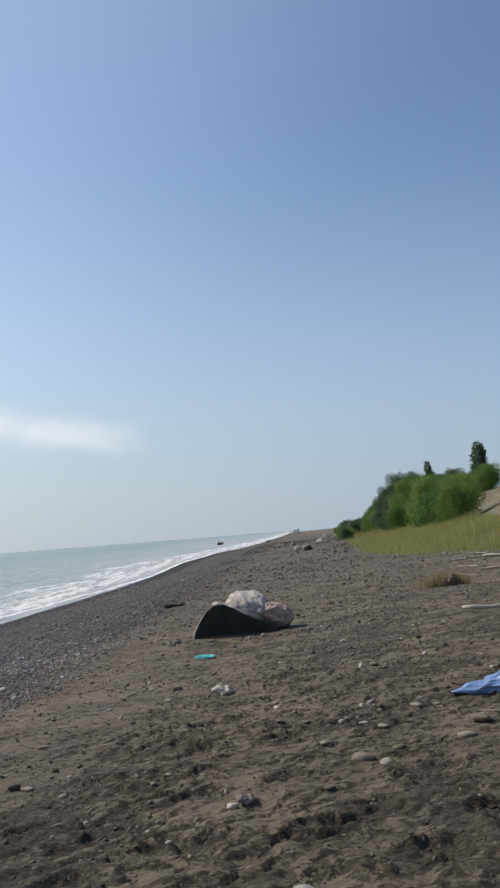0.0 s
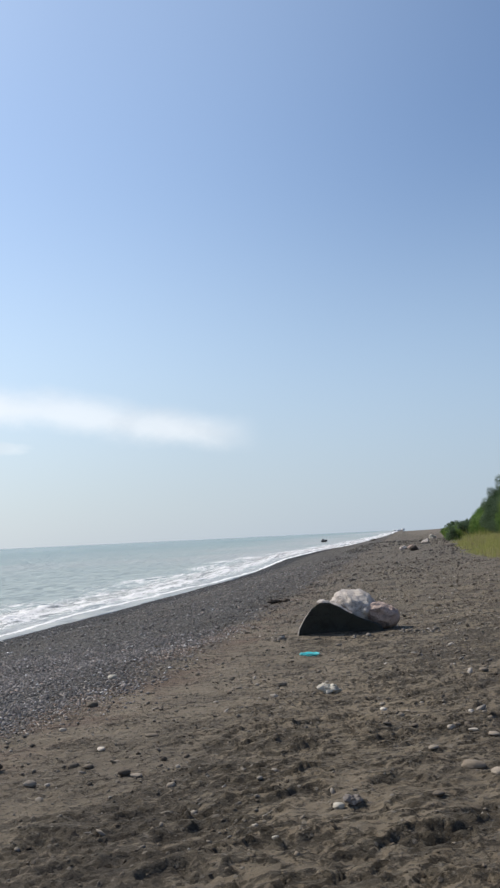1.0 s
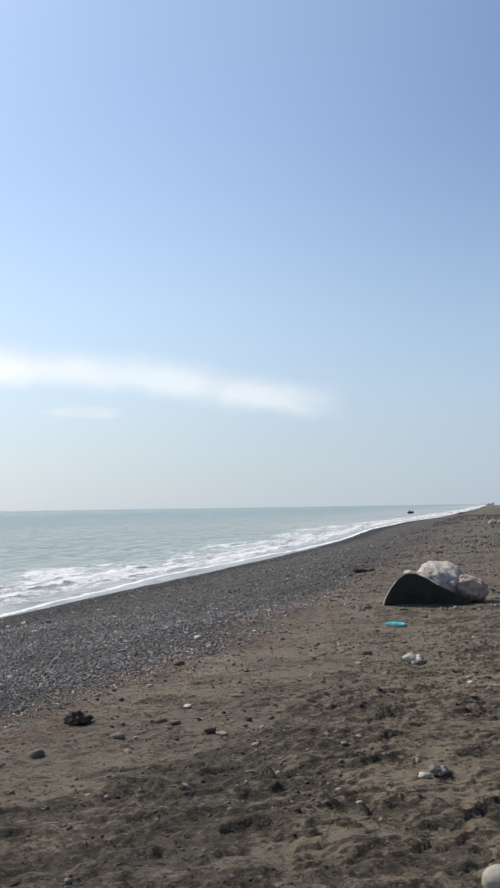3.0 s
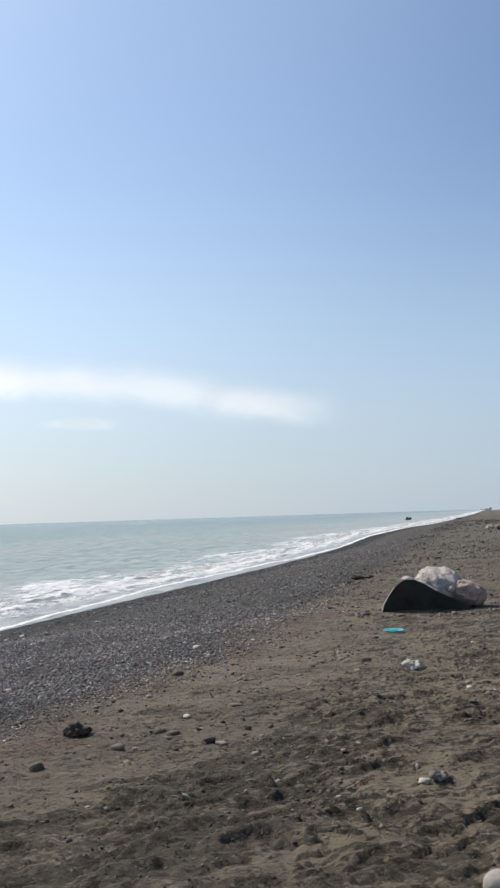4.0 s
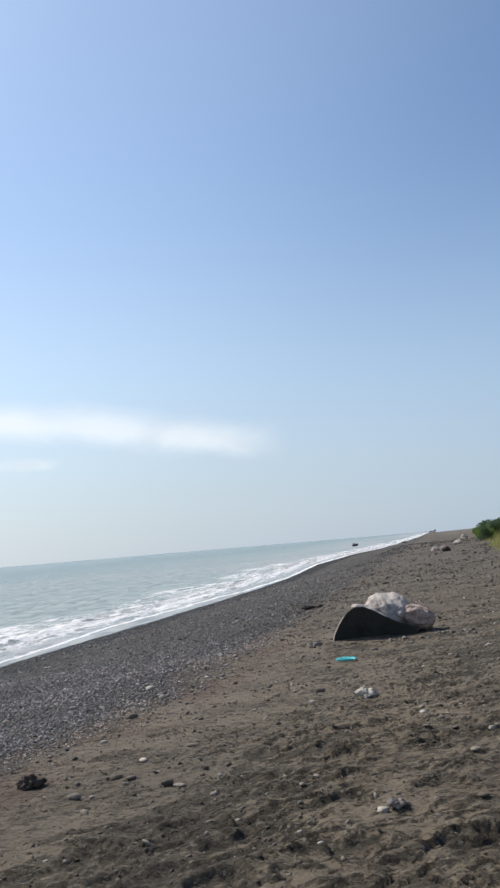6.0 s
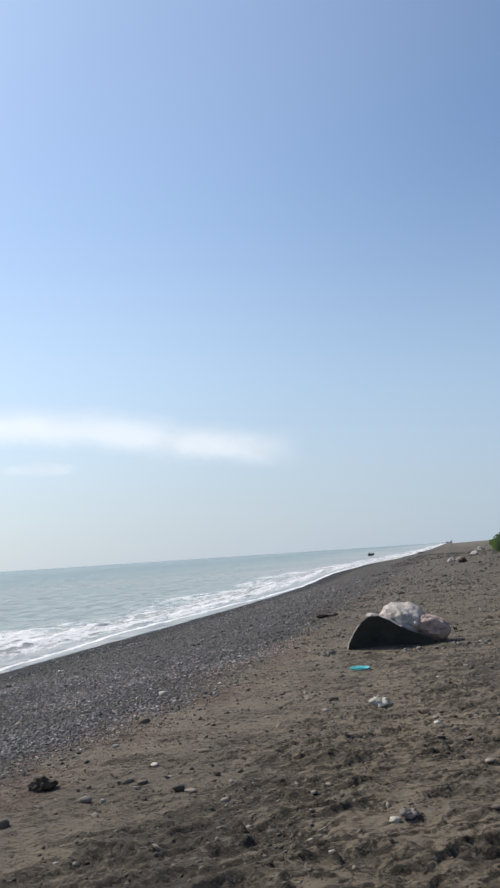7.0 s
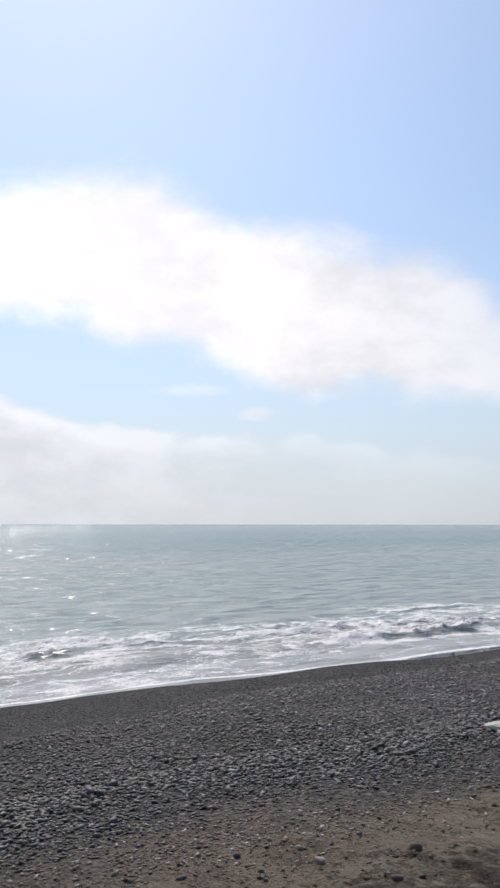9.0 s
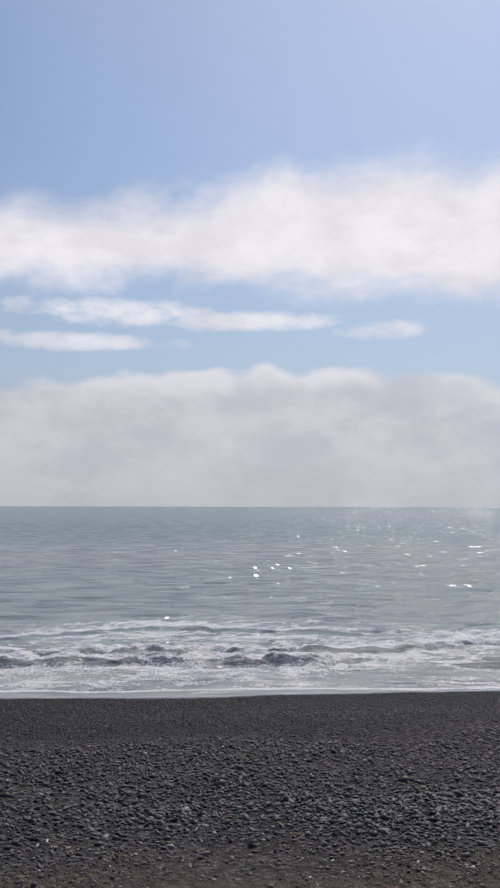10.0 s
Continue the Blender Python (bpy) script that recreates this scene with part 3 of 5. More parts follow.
for px, py, half in HOLLOWS:
    i0, i1 = np.searchsorted(gx, (px - 0.7, px + 0.7))
    j0, j1 = np.searchsorted(gy, (py - 0.7, py + 0.7))
    dx, dy = GX[j0:j1, i0:i1] - px, GY[j0:j1, i0:i1] - py
    u, v = (0.88 * dx + 0.47 * dy) / (1.15 * half), (-0.47 * dx + 0.88 * dy) / (0.48 * half + 0.02)
    r = np.sqrt(u * u + v * v) + 0.5 * crumble[j0:j1, i0:i1] + 0.35 * field(GX[j0:j1, i0:i1] / 0.16, GY[j0:j1, i0:i1] / 0.12, 161)
    GZ[j0:j1, i0:i1] -= 0.022 * np.clip(1.15 - r, 0, 0.45) / 0.45 - 0.012 * np.exp(-((r - 1.4) / 0.25) ** 2)
    pit[j0:j1, i0:i1] = np.maximum(pit[j0:j1, i0:i1], np.clip(1.5 - r, 0, 1))
broken = np.maximum(broken, pit)
# footprints
for _ in range(150):
    px, py = rng.uniform(-4.3, 3.6), rng.uniform(1.0, 13.0)
    if px < -3.2 - 0.08 * py and rng.random() < 0.7:
        continue
    turn = rng.normal(0.5, 0.7) + (math.pi if rng.random() < 0.5 else 0)
    size = rng.uniform(0.8, 1.15)
    i0, i1 = np.searchsorted(gx, (px - 0.35, px + 0.35))
    j0, j1 = np.searchsorted(gy, (py - 0.35, py + 0.35))
    dx, dy = GX[j0:j1, i0:i1] - px, GY[j0:j1, i0:i1] - py
    u, v = (dx * math.cos(turn) + dy * math.sin(turn)) / (0.15 * size), (-dx * math.sin(turn) + dy * math.cos(turn)) / (0.06 * size)
    r = np.sqrt(u * u + v * v)
    dent = -0.036 * np.clip(1.15 - r, 0, 0.6) / 0.6 + 0.013 * np.exp(-((r - 1.45) / 0.28) ** 2) * (1 + 0.6 * np.clip(u, -1, 1))
    GZ[j0:j1, i0:i1] += dent * rng.uniform(0.15, 0.4)
    broken[j0:j1, i0:i1] = np.maximum(broken[j0:j1, i0:i1], np.clip(1.5 - r, 0, 1))


def sheet(name, X, Y, zs, mat):
    rows, cols = zs.shape
    mesh = bpy.data.meshes.new(name)
    mesh.vertices.add(rows * cols)
    mesh.vertices.foreach_set("co", np.stack([X, Y, zs], -1).astype(np.float32).ravel())
    a = (np.arange(rows - 1)[:, None] * cols + np.arange(cols - 1)[None, :]).ravel()
    quads = np.stack([a, a + 1, a + 1 + cols, a + cols], -1).astype(np.int32)
    mesh.loops.add(quads.size)
    mesh.loops.foreach_set("vertex_index", quads.ravel())
    mesh.polygons.add(len(quads))
    mesh.polygons.foreach_set("loop_start", np.arange(0, quads.size, 4, dtype=np.int32))
    mesh.update(calc_edges=True)
    mesh.shade_smooth()
    mesh.materials.append(mat)
    return new(name, mesh)


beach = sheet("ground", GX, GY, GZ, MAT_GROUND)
dug_shade = beach.data.attributes.new("dug_shade", "FLOAT", "POINT")
# dark mask: damp sand laid bare, and the painted shade of each scarp
DUG_SHADE = np.maximum(0.7 * np.clip(broken * 1.3, 0, 1) * (1 - 0.8 * crust) * (1 - 0.3 * crust2), 0.7 * scarp_shade) * sandy
DUG_SHADE = np.maximum(DUG_SHADE, 0.75 * pit)
DUG_SHADE = np.clip(DUG_SHADE + 0.3 * TRODDEN * np.clip((-0.8 - GX) / 0.8, 0, 1) + 0.3 * np.exp(-((GX - 0.9) / 0.7) ** 2 - ((GY - 4.4) / 0.7) ** 2), 0, 1)
dug_shade.data.foreach_set("value", DUG_SHADE.astype(np.float32).ravel())
lie = beach.data.attributes.new("across", "FLOAT", "POINT")
lie.data.foreach_set("value", GU.astype(np.float32).ravel())
tagged(beach, "dark grey-brown trampled sand running into grey shingle", "beach", kind="structure")


def height(x, y):
    """The ground's height at arrays of places."""
    x, y = np.atleast_1d(np.asarray(x, float)), np.atleast_1d(np.asarray(y, float))
    i = np.clip(np.searchsorted(gx, x) - 1, 0, len(gx) - 2)
    j = np.clip(np.searchsorted(gy, y) - 1, 0, len(gy) - 2)
    u, v = (x - gx[i]) / (gx[i + 1] - gx[i]), (y - gy[j]) / (gy[j + 1] - gy[j])
    return (GZ[j, i] * (1 - u) + GZ[j, i + 1] * u) * (1 - v) + (GZ[j + 1, i] * (1 - u) + GZ[j + 1, i + 1] * u) * v


def dug_at(x, y):
    return DUG_SHADE[np.clip(np.searchsorted(gy, y) - 1, 0, len(gy) - 2), np.clip(np.searchsorted(gx, x) - 1, 0, len(gx) - 2)]


def on(x, y):
    return float(height(x, y)[0])


# ---- sea ----
su = -graded(10.4, 11.2, 20.0, 4900, 0.05, 1.05)[::-1]
sy = graded(-900, -5.5, 20.0, 4900, 0.065, 1.03)
SU, SY = np.meshgrid(su, sy)
SX = landward(SU, SY)
off = -SU - 13.0
calm = np.clip(off / 4.0, 0.06, 1.0)
fade = np.clip(1.3 - np.hypot(SX, SY) / 45, 0.0, 1)
SZ = np.full_like(SX, SEA) + 0.05 * field(SX * 0 + 0.4, SY / 7.0, 31) + 0.03 * field(SX * 0 + 0.4, SY / 2.3, 32)
SZ += calm * fade * (0.05 * field(SX / 1.7, SY / 5.0, 33) + 0.04 * field(SX / 0.6, SY / 1.2, 34) + 0.02 * field(SX / 0.28, SY / 0.45, 36) + 0.07 * field(SX / 5.0, SY / 14.0, 35))
foam = np.zeros_like(SX)
steep = np.zeros_like(SX)


def breaker(at, wander, tall, seed, reach):
    """A wave that is breaking along the shore, with a steep front and a long back."""
    global SZ, foam, steep
    line = at + wander * field(SX * 0 + seed, SY / 8.0, seed) + 0.35 * field(SX * 0 + seed, SY / 2.1, seed + 1) + 0.14 * field(SX * 0 + seed, SY / 0.6, seed + 8) + 0.07 * field(SX * 0 + seed, SY / 0.25, seed + 9)
    ragged = field(SX / 0.5, SY / 0.6, seed + 6) + 0.6 * field(SX / 0.2, SY / 0.24, seed + 7)
    power = np.clip(0.62 + 0.75 * field(SX * 0 + seed, SY / 6.0, seed + 2) + 0.3 * field(SX * 0 + seed, SY / 1.2, seed + 15), 0.12, 1.0)
    d = off - line
    shape = np.where(d < 0, np.exp(-(d / 0.24) ** 2), np.exp(-(d / 0.9) ** 2))
    tall = tall * (1 + 0.25 * np.clip((SY - 4) / 5, 0, 1))
    SZ = SZ + tall * power * shape * (1 + 0.45 * field(SX / 0.45, SY / 0.5, seed + 3) + 0.4 * field(SX / 0.17, SY / 0.3, seed + 12))
    plunge = np.clip((SY - 4) / 5, 0, 1) * np.clip(0.6 + field(SX * 0 + seed, SY / 3.0, seed + 10), 0, 1)
    steep = np.maximum(steep, np.exp(-((d + 0.13) / 0.13) ** 2) * np.clip(power * 1.4 - 0.2 + 0.45 * ragged, 0, 1) * (1 - 0.8 * plunge))
    crest = np.exp(-((d - 0.06 + 0.12 * plunge) / (0.16 + 0.22 * plunge)) ** 2)
    trail = np.where(d > 0, np.exp(-np.abs(d) / reach), 0) * 0.85
    wash = np.where(d <= 0, np.exp(-np.abs(d) / 2.6), 0) * 0.8 * np.clip((np.abs(d) - 0.2) / 0.25, 0, 1)
    SZ = SZ + (0.08 * field(SX / 0.34, SY / 0.42, seed + 4) + 0.06 * np.abs(field(SX / 0.16, SY / 0.2, seed + 5))) * np.exp(-((d - 0.5) / 1.0) ** 2) * power * (tall / 0.2)
    churn = np.exp(-((d - 0.9) / 1.3) ** 2) * power
    froth = 0.7 * field(SX / 0.3, SY / 0.4, seed + 13) + 0.8 * field(SX / 0.12, SY / 0.15, seed + 14)
    SZ = SZ + 0.4 * tall * churn * np.clip(froth, 0, 1.2)
    foam = np.maximum(foam, churn * (0.55 + 0.6 * froth))
    foam = np.maximum(foam, np.maximum(crest * (0.2 + 0.75 * power + 0.75 * ragged), np.maximum(trail, wash) * (0.45 + 0.55 * power)))


breaker(2.6, 0.4, 0.115, 41, 1.6)
breaker(4.2, 1.0, 0.085, 51, 1.8)
breaker(6.4, 1.8, 0.06, 61, 1.8)
# the lip of the wash on the shingle
GROUND_UNDER = height(SX.ravel(), SY.ravel()).reshape(SX.shape)
foam = np.maximum(foam, np.clip((7.5 - off) / 4, 0, 1) * (0.40 + 0.14 * field(SX / 1.4, SY / 3.0, 38)))
foam = np.maximum(foam, np.clip((SY - 12) / 25, 0, 1) * np.exp(-((off - 2.6 - 0.4 * field(SX * 0 + 5.5, SY / 9.0, 39)) / 0.9) ** 2) * 0.75)
foam *= 1 - 0.45 * np.clip((SY - 8) / 8, 0, 1) * np.clip((2.0 - off) / 0.5, 0, 1)
foam *= 1 - 0.6 * steep
# a thin film of water runs up past the lip of foam
ALONG = SX * 0
lip = np.interp(SY, [0, 8, 13, 22, 30, 40, 52, 66], [0.5, 0.45, 0.15, 0.15, 0.8, 1.3, 1.1, 0.2]) + 0.1 * field(ALONG + 0.7, SY / 5.0, 111) + 0.12 * field(ALONG + 0.7, SY / 1.3, 112) + 0.03 * field(ALONG + 0.7, SY / 0.4, 113)
end = -0.1 + 0.12 * field(ALONG + 0.2, SY / 2.6, 114) + 0.07 * field(ALONG + 0.2, SY / 0.7, 115)
foam = np.where(off < lip, 0.0, foam)
foam = np.where((off < lip + 0.9) & (off >= lip), np.minimum(foam, 0.6), foam)
foam = np.maximum(foam, np.exp(-((off - lip - 0.05) / (0.07 + SY.clip(0, 200) / 400)) ** 2) * 1.1)
SZ = np.where(off > end, np.maximum(SZ, GROUND_UNDER + 0.012), GROUND_UNDER - 0.15)
sea = sheet("water", SX, SY, SZ, MAT_WATER)
layer = sea.data.attributes.new("foam", "FLOAT", "POINT")
layer.data.foreach_set("value", foam.astype(np.float32).ravel())
lie = sea.data.attributes.new("across", "FLOAT", "POINT")
lie.data.foreach_set("value", SU.astype(np.float32).ravel())
tagged(sea, "pale grey-green sea with small breaking waves and white foam", "sea", kind="structure")


# ---- loose things ----
def mesh_of(name, verts, faces, mat, smooth=True):
    mesh = bpy.data.meshes.new(name)
    mesh.from_pydata([tuple(v) for v in verts], [], [tuple(f) for f in faces])
    mesh.materials.append(mat)
    if smooth:
        mesh.shade_smooth()
    return mesh


def part(name, bm, mat, parent=None, label=""):
    mesh = bpy.data.meshes.new(name)
    bm.to_mesh(mesh)
    bm.free()
    mesh.materials.append(mat)
    mesh.shade_smooth()
    ob = new(name, mesh)
    ob.parent = parent
    if label:
        tagged(ob, label)
    return ob


def ball(levels):
    bm = bmesh.new()
    bmesh.ops.create_icosphere(bm, subdivisions=levels, radius=1.0)
    v = np.array([p.co[:] for p in bm.verts])
    f = [[p.index for p in face.verts] for face in bm.faces]
    bm.free()
    return v, np.array(f)


BALL1, TRI1 = ball(1)
DIAMOND = np.array([(1, 0, 0), (0, 1, 0), (-1, 0, 0), (0, -1, 0), (0, 0, 1), (0, 0, -1)], float)
DIAMOND_TRI = np.array([(0, 1, 4), (1, 2, 4), (2, 3, 4), (3, 0, 4), (1, 0, 5), (2, 1, 5), (3, 2, 5), (0, 3, 5)])


def pebble_field(name, xs, ys, sizes, mat, label, category, flat=0.5, shapes=(BALL1, TRI1), sink=0.3, rugged=0.13, smooth=True):
    """Many pebbles in one mesh."""
    base, tris = shapes
    k, m = len(xs), len(base)
    axes = np.stack([rng.uniform(0.75, 1.35, k), rng.uniform(0.6, 1.0, k), rng.uniform(flat * 0.7, flat * 1.4, k)], -1) * sizes[:, None] / 2
    jit = 1 + rng.normal(0, rugged, (k, m))
    v = base[None] * jit[..., None] * axes[:, None]
    tilt, ta = np.clip(rng.normal(0, 0.32, k), -0.6, 0.6), rng.uniform(0, 6.28, k)
    v[..., 2] += v[..., 0] * np.tan(tilt)[:, None]
    c, s = np.cos(ta)[:, None], np.sin(ta)[:, None]
    v = np.stack([v[..., 0] * c - v[..., 1] * s, v[..., 0] * s + v[..., 1] * c, v[..., 2]], -1)
    zs = height(xs, ys) + axes[:, 2] * (1 - 2 * sink)
    v += np.stack([xs, ys, zs], -1)[:, None]
    faces = (tris[None] + (np.arange(k) * m)[:, None, None]).reshape(-1, 3).astype(np.int32)
    mesh = bpy.data.meshes.new(name)
    mesh.vertices.add(k * m)
    mesh.vertices.foreach_set("co", v.astype(np.float32).ravel())
    mesh.loops.add(faces.size)
    mesh.loops.foreach_set("vertex_index", faces.ravel())
    mesh.polygons.add(len(faces))
    mesh.polygons.foreach_set("loop_start", np.arange(0, faces.size, 3, dtype=np.int32))
    mesh.update(calc_edges=True)
    if smooth:
        mesh.shade_smooth()
    mesh.materials.append(mat)
    return tagged(new(name, mesh), label, category, kind="stuff")


def scatter(count, x0, x1, y0, y1, dense):
    """Places in a rectangle, kept with the chance that dense(x, y) gives."""
    x, y = rng.uniform(x0, x1, count), rng.uniform(y0, y1, count)
    keep = (rng.random(count) < dense(x, y)) & ~((np.abs(x + 1.15) < 0.9) & (np.abs(y - 14.6) < 0.7))
    return x[keep], y[keep]


def shingle_share(x, y):
    x = across(x, y)
    edge = -3.8 + 0.28 * field(x * 0 + 2.5, y / 2.2, 71) + 0.25 * field(x * 0 + 2.5, y / 0.7, 72)
    band = 1 / (1 + np.exp((x - edge) / 0.24))
    patches = np.clip(0.85 + 0.6 * field(x / 0.9, y / 1.5, 73), 0.45, 1)
    shore = np.clip((x + 12.6) / 1.4, 0.12, 1)
    return band * patches * shore


px, py = scatter(60000, -6.2, -3.0, -3.0, 8.0, shingle_share)
pebble_field("shingle", px, py, rng.lognormal(math.log(0.03), 0.36, len(px)) * np.clip(0.62 + 0.5 * (-3.9 - across(px, py)), 0.5, 1.0), MAT_SHINGLE, "grey sea-worn shingle pebbles piled below the sand", "shingle", flat=0.45, smooth=False)
MAT_WETSTONE = stone_material("wet_fine_gravel", [(0.0, (0.01, 0.01, 0.011)), (0.6, (0.024, 0.023, 0.024)), (0.92, (0.045, 0.042, 0.039)), (1.0, (0.2, 0.19, 0.17))], 0.55, island=True, scale=12.0, sheen=0.3)
px, py = scatter(150000, -14.4, -3.0, -4.5, 17.0, lambda x, y: shingle_share(x, y) * ((x < -6.2) | (y > 8.0) | (y < -3.0)))
ps = rng.lognormal(math.log(0.034), 0.32, len(px))
soaked = across(px, py) < -7.6 - 0.3 * np.clip(py, 0, 9) + 0.5 * field(px * 0 + 7.7, py / 1.8, 74)
parched = ~soaked & (py + rng.normal(0, 1.2, len(py)) > 6.5)
pebble_field("shingle", px[parched], py[parched], ps[parched], MAT_DRYSHINGLE, "dry grey shingle pebbles high above the wash", "shingle", flat=0.5, shapes=(DIAMOND, DIAMOND_TRI), smooth=False)
fresh = ~soaked & ~parched
pebble_field("shingle", px[fresh], py[fresh], ps[fresh], MAT_SHINGLE, "grey sea-worn shingle pebbles above the wash", "shingle", flat=0.5, shapes=(DIAMOND, DIAMOND_TRI), smooth=False)
soaked &= rng.random(len(px)) < 0.7
pebble_field("wet_shingle", px[soaked], py[soaked], 0.75 * ps[soaked], MAT_WETSTONE, "dark wet shingle pebbles beside the wash", "shingle", flat=0.35, smooth=False, shapes=(DIAMOND, DIAMOND_TRI))
px, py = scatter(42000, -14.8, -8.6, -4.0, 14.0, lambda x, y: np.clip((across(x, y) + 13.3) / 0.6, 0, 1) * np.clip((-8.6 - across(x, y)) / 1.6, 0, 1))
pebble_field("fine_gravel", px, py, rng.lognormal(math.log(0.021), 0.35, len(px)), MAT_WETSTONE, "fine dark wet gravel beside the wash", "gravel", flat=0.35, shapes=(DIAMOND, DIAMOND_TRI))
px, py = scatter(38000, -14.5, -2.0, 17.0, 79.0, lambda x, y: 0.55 * shingle_share(x + 0.9 * field(x / 3.0, y / 4.0, 76), y) * np.clip((75 - y) / 35, 0, 1))
pebble_field("shingle", px, py, rng.lognormal(math.log(0.06), 0.33, len(px)), MAT_DRYSHINGLE, "grey shingle pebbles further along the shore", "shingle", flat=0.45, shapes=(DIAMOND, DIAMOND_TRI))


def grit_share(x, y):
    return np.clip(0.25 + 0.9 * field(x / 1.1, y / 0.8, 75), 0.03, 1) * np.clip((x + 5) / 1.0, 0, 1)


px, py = scatter(60000, -4.4, 1.5, 1.5, 30.0, lambda x, y: 0.34 * np.exp(-np.clip(x + 3.9, 0, 9) / (0.7 + 0.05 * y)) * np.clip(0.6 + 0.9 * field(x / 0.7, y / 0.6, 86), 0.05, 1.3))
pebble_field("scattered_pebbles", px, py, rng.lognormal(math.log(0.016), 0.4, len(px)) * (1 + py / 22), MAT_STREWN, "grey pebbles strewn from the shingle onto the sand", "pebbles", flat=0.5, shapes=(DIAMOND, DIAMOND_TRI))
px, py = scatter(15000, -4.6, 6.5, 1.0, 45.0, grit_share)
pebble_field("scattered_pebbles", px, py, rng.lognormal(math.log(0.022), 0.45, len(px)) * (1 + py / 30), MAT_GRIT, "small tan pebbles scattered over the sand", "pebbles")
px, py = scatter(9000, -6.0, 9.0, 26.0, 130.0, lambda x, y: np.clip(0.35 + 0.8 * field(x / 2.0, y / 5.0, 97), 0.05, 1) * np.clip((4.5 + 0.05 * y - x) / 1.5, 0, 1))
pebble_field("scattered_pebbles", px, py, rng.lognormal(math.log(0.065), 0.45, len(px)) * (0.7 + py / 70), MAT_STREWN, "grey and tan stones strewn far along the beach", "pebbles", flat=0.45, shapes=(DIAMOND, DIAMOND_TRI), smooth=False)

px, py = scatter(650, -2.7, 4.5, 4.4, 15.0, lambda x, y: np.clip(0.35 + 0.9 * field(x / 1.2, y / 1.4, 171), 0.08, 1) * np.clip(1.1 - np.abs(x + 1.2) / 5, 0, 1))
pebble_field("scattered_pebbles", px, py, np.minimum(0.07, rng.lognormal(math.log(0.04), 0.35, len(px))), MAT_STONES, "flat tan and grey stones lying singly on the sand", "pebbles", flat=0.38, sink=0.2, smooth=True)

px, py = scatter(4200, -3.0, 9.0, 7.0, 34.0, lambda x, y: np.clip(0.1 + 0.9 * field(x / 1.4, y / 1.6, 151), 0.03, 1) * np.clip((x + 1) / 3, 0.1, 1))
pebble_field("scattered_pebbles", px, py, rng.lognormal(math.log(0.045), 0.4, len(px)), stone_material("pale_scraps", [(0.0, (0.2, 0.165, 0.13)), (0.6, (0.32, 0.28, 0.23)), (1.0, (0.6, 0.55, 0.48))], 0.8, island=True, scale=12.0),
             "pale stones and bleached scraps on the brown sand", "pebbles", flat=0.4, smooth=False)


def clod_share(x, y):
    patch = np.clip(1.3 * dug_at(x, y), 0.015, 1)
    return patch * np.clip((x + 4.4) / 1.2, 0, 1) * np.clip(1.25 - np.hypot(x, y) / 34, 0.15, 1)


MAT_CLODS = stone_material("sand_clods", [(0.0, (0.055, 0.045, 0.035)), (0.5, (0.105, 0.087, 0.066)), (0.8, (0.16, 0.133, 0.102)), (1.0, (0.25, 0.21, 0.165))], 0.95, (0.05, 0.04, 0.03), island=True, scale=40.0)
px, py = scatter(16000, -4.4, 5.0, 1.8, 13.0, clod_share)
pebble_field("sand_clods", px, py, rng.lognormal(math.log(0.019), 0.4, len(px)) * (0.75 + py / 24), MAT_CLODS, "small crumbly clods of dark damp sand", "sand", flat=0.5, sink=0.4, rugged=0.35, shapes=(DIAMOND, DIAMOND_TRI), smooth=False)
px, py = scatter(8000, -4.6, 7.0, 15.0, 42.0, clod_share)
pebble_field("sand_clods", px, py, rng.lognormal(math.log(0.05), 0.4, len(px)), MAT_CLODS, "crumbly clods of dark sand further up the beach", "sand", flat=0.45, shapes=(DIAMOND, DIAMOND_TRI), sink=0.4, rugged=0.35, smooth=False)
px, py = scatter(5000, -3.0, 13.0, 6.0, 42.0, lambda x, y: np.clip(0.15 + 1.3 * field(x / 1.6, y / 1.0, 87) + 0.8 * field(x / 0.5, y / 0.35, 88), 0.02, 1) * np.clip((x + 0.5) / 3, 0.12, 1) * np.clip((9 - 0.22 * (y - 20) - x) / 2, 0, 1))
pebble_field("sand_clods", px, py, rng.lognormal(math.log(0.05), 0.42, len(px)) * (0.8 + py / 60), MAT_CLODS, "dark broken lumps of sand below the grass", "sand", flat=0.36, shapes=(DIAMOND, DIAMOND_TRI), sink=0.35, rugged=0.35, smooth=False)
px, py = scatter(54000, -5.8, -2.6, -3.0, 17.0, lambda x, y: np.exp(-((across(x, y) + 3.75 - 0.26 * field(x * 0 + 2.5, y / 2.2, 71)) / 0.34) ** 2) * np.clip(0.5 + 0.9 * field(x / 0.8, y / 1.2, 79), 0.1, 1))
pebble_field("broken_shells", px, py, np.minimum(0.036, rng.lognormal(math.log(0.02), 0.35, len(px))) * (1 + np.clip(py, 0, 20) / 40),
             stone_material("shell_fragments", [(0.0, (0.17, 0.115, 0.085)), (0.55, (0.28, 0.21, 0.165)), (0.9, (0.45, 0.38, 0.32)), (1.0, (0.75, 0.7, 0.64))], 0.6, island=True),
             "pale and rusty shell bits along the shingle edge", "shells", flat=0.35, shapes=(DIAMOND, DIAMOND_TRI), sink=0.15)

px, py = scatter(7000, -5.7, -3.3, -1.6, 4.2, lambda x, y: np.exp(-((across(x, y) + 3.6) / 0.45) ** 2) * np.clip(0.35 + 1.2 * field(x / 0.5, y / 0.6, 191), 0.08, 1))
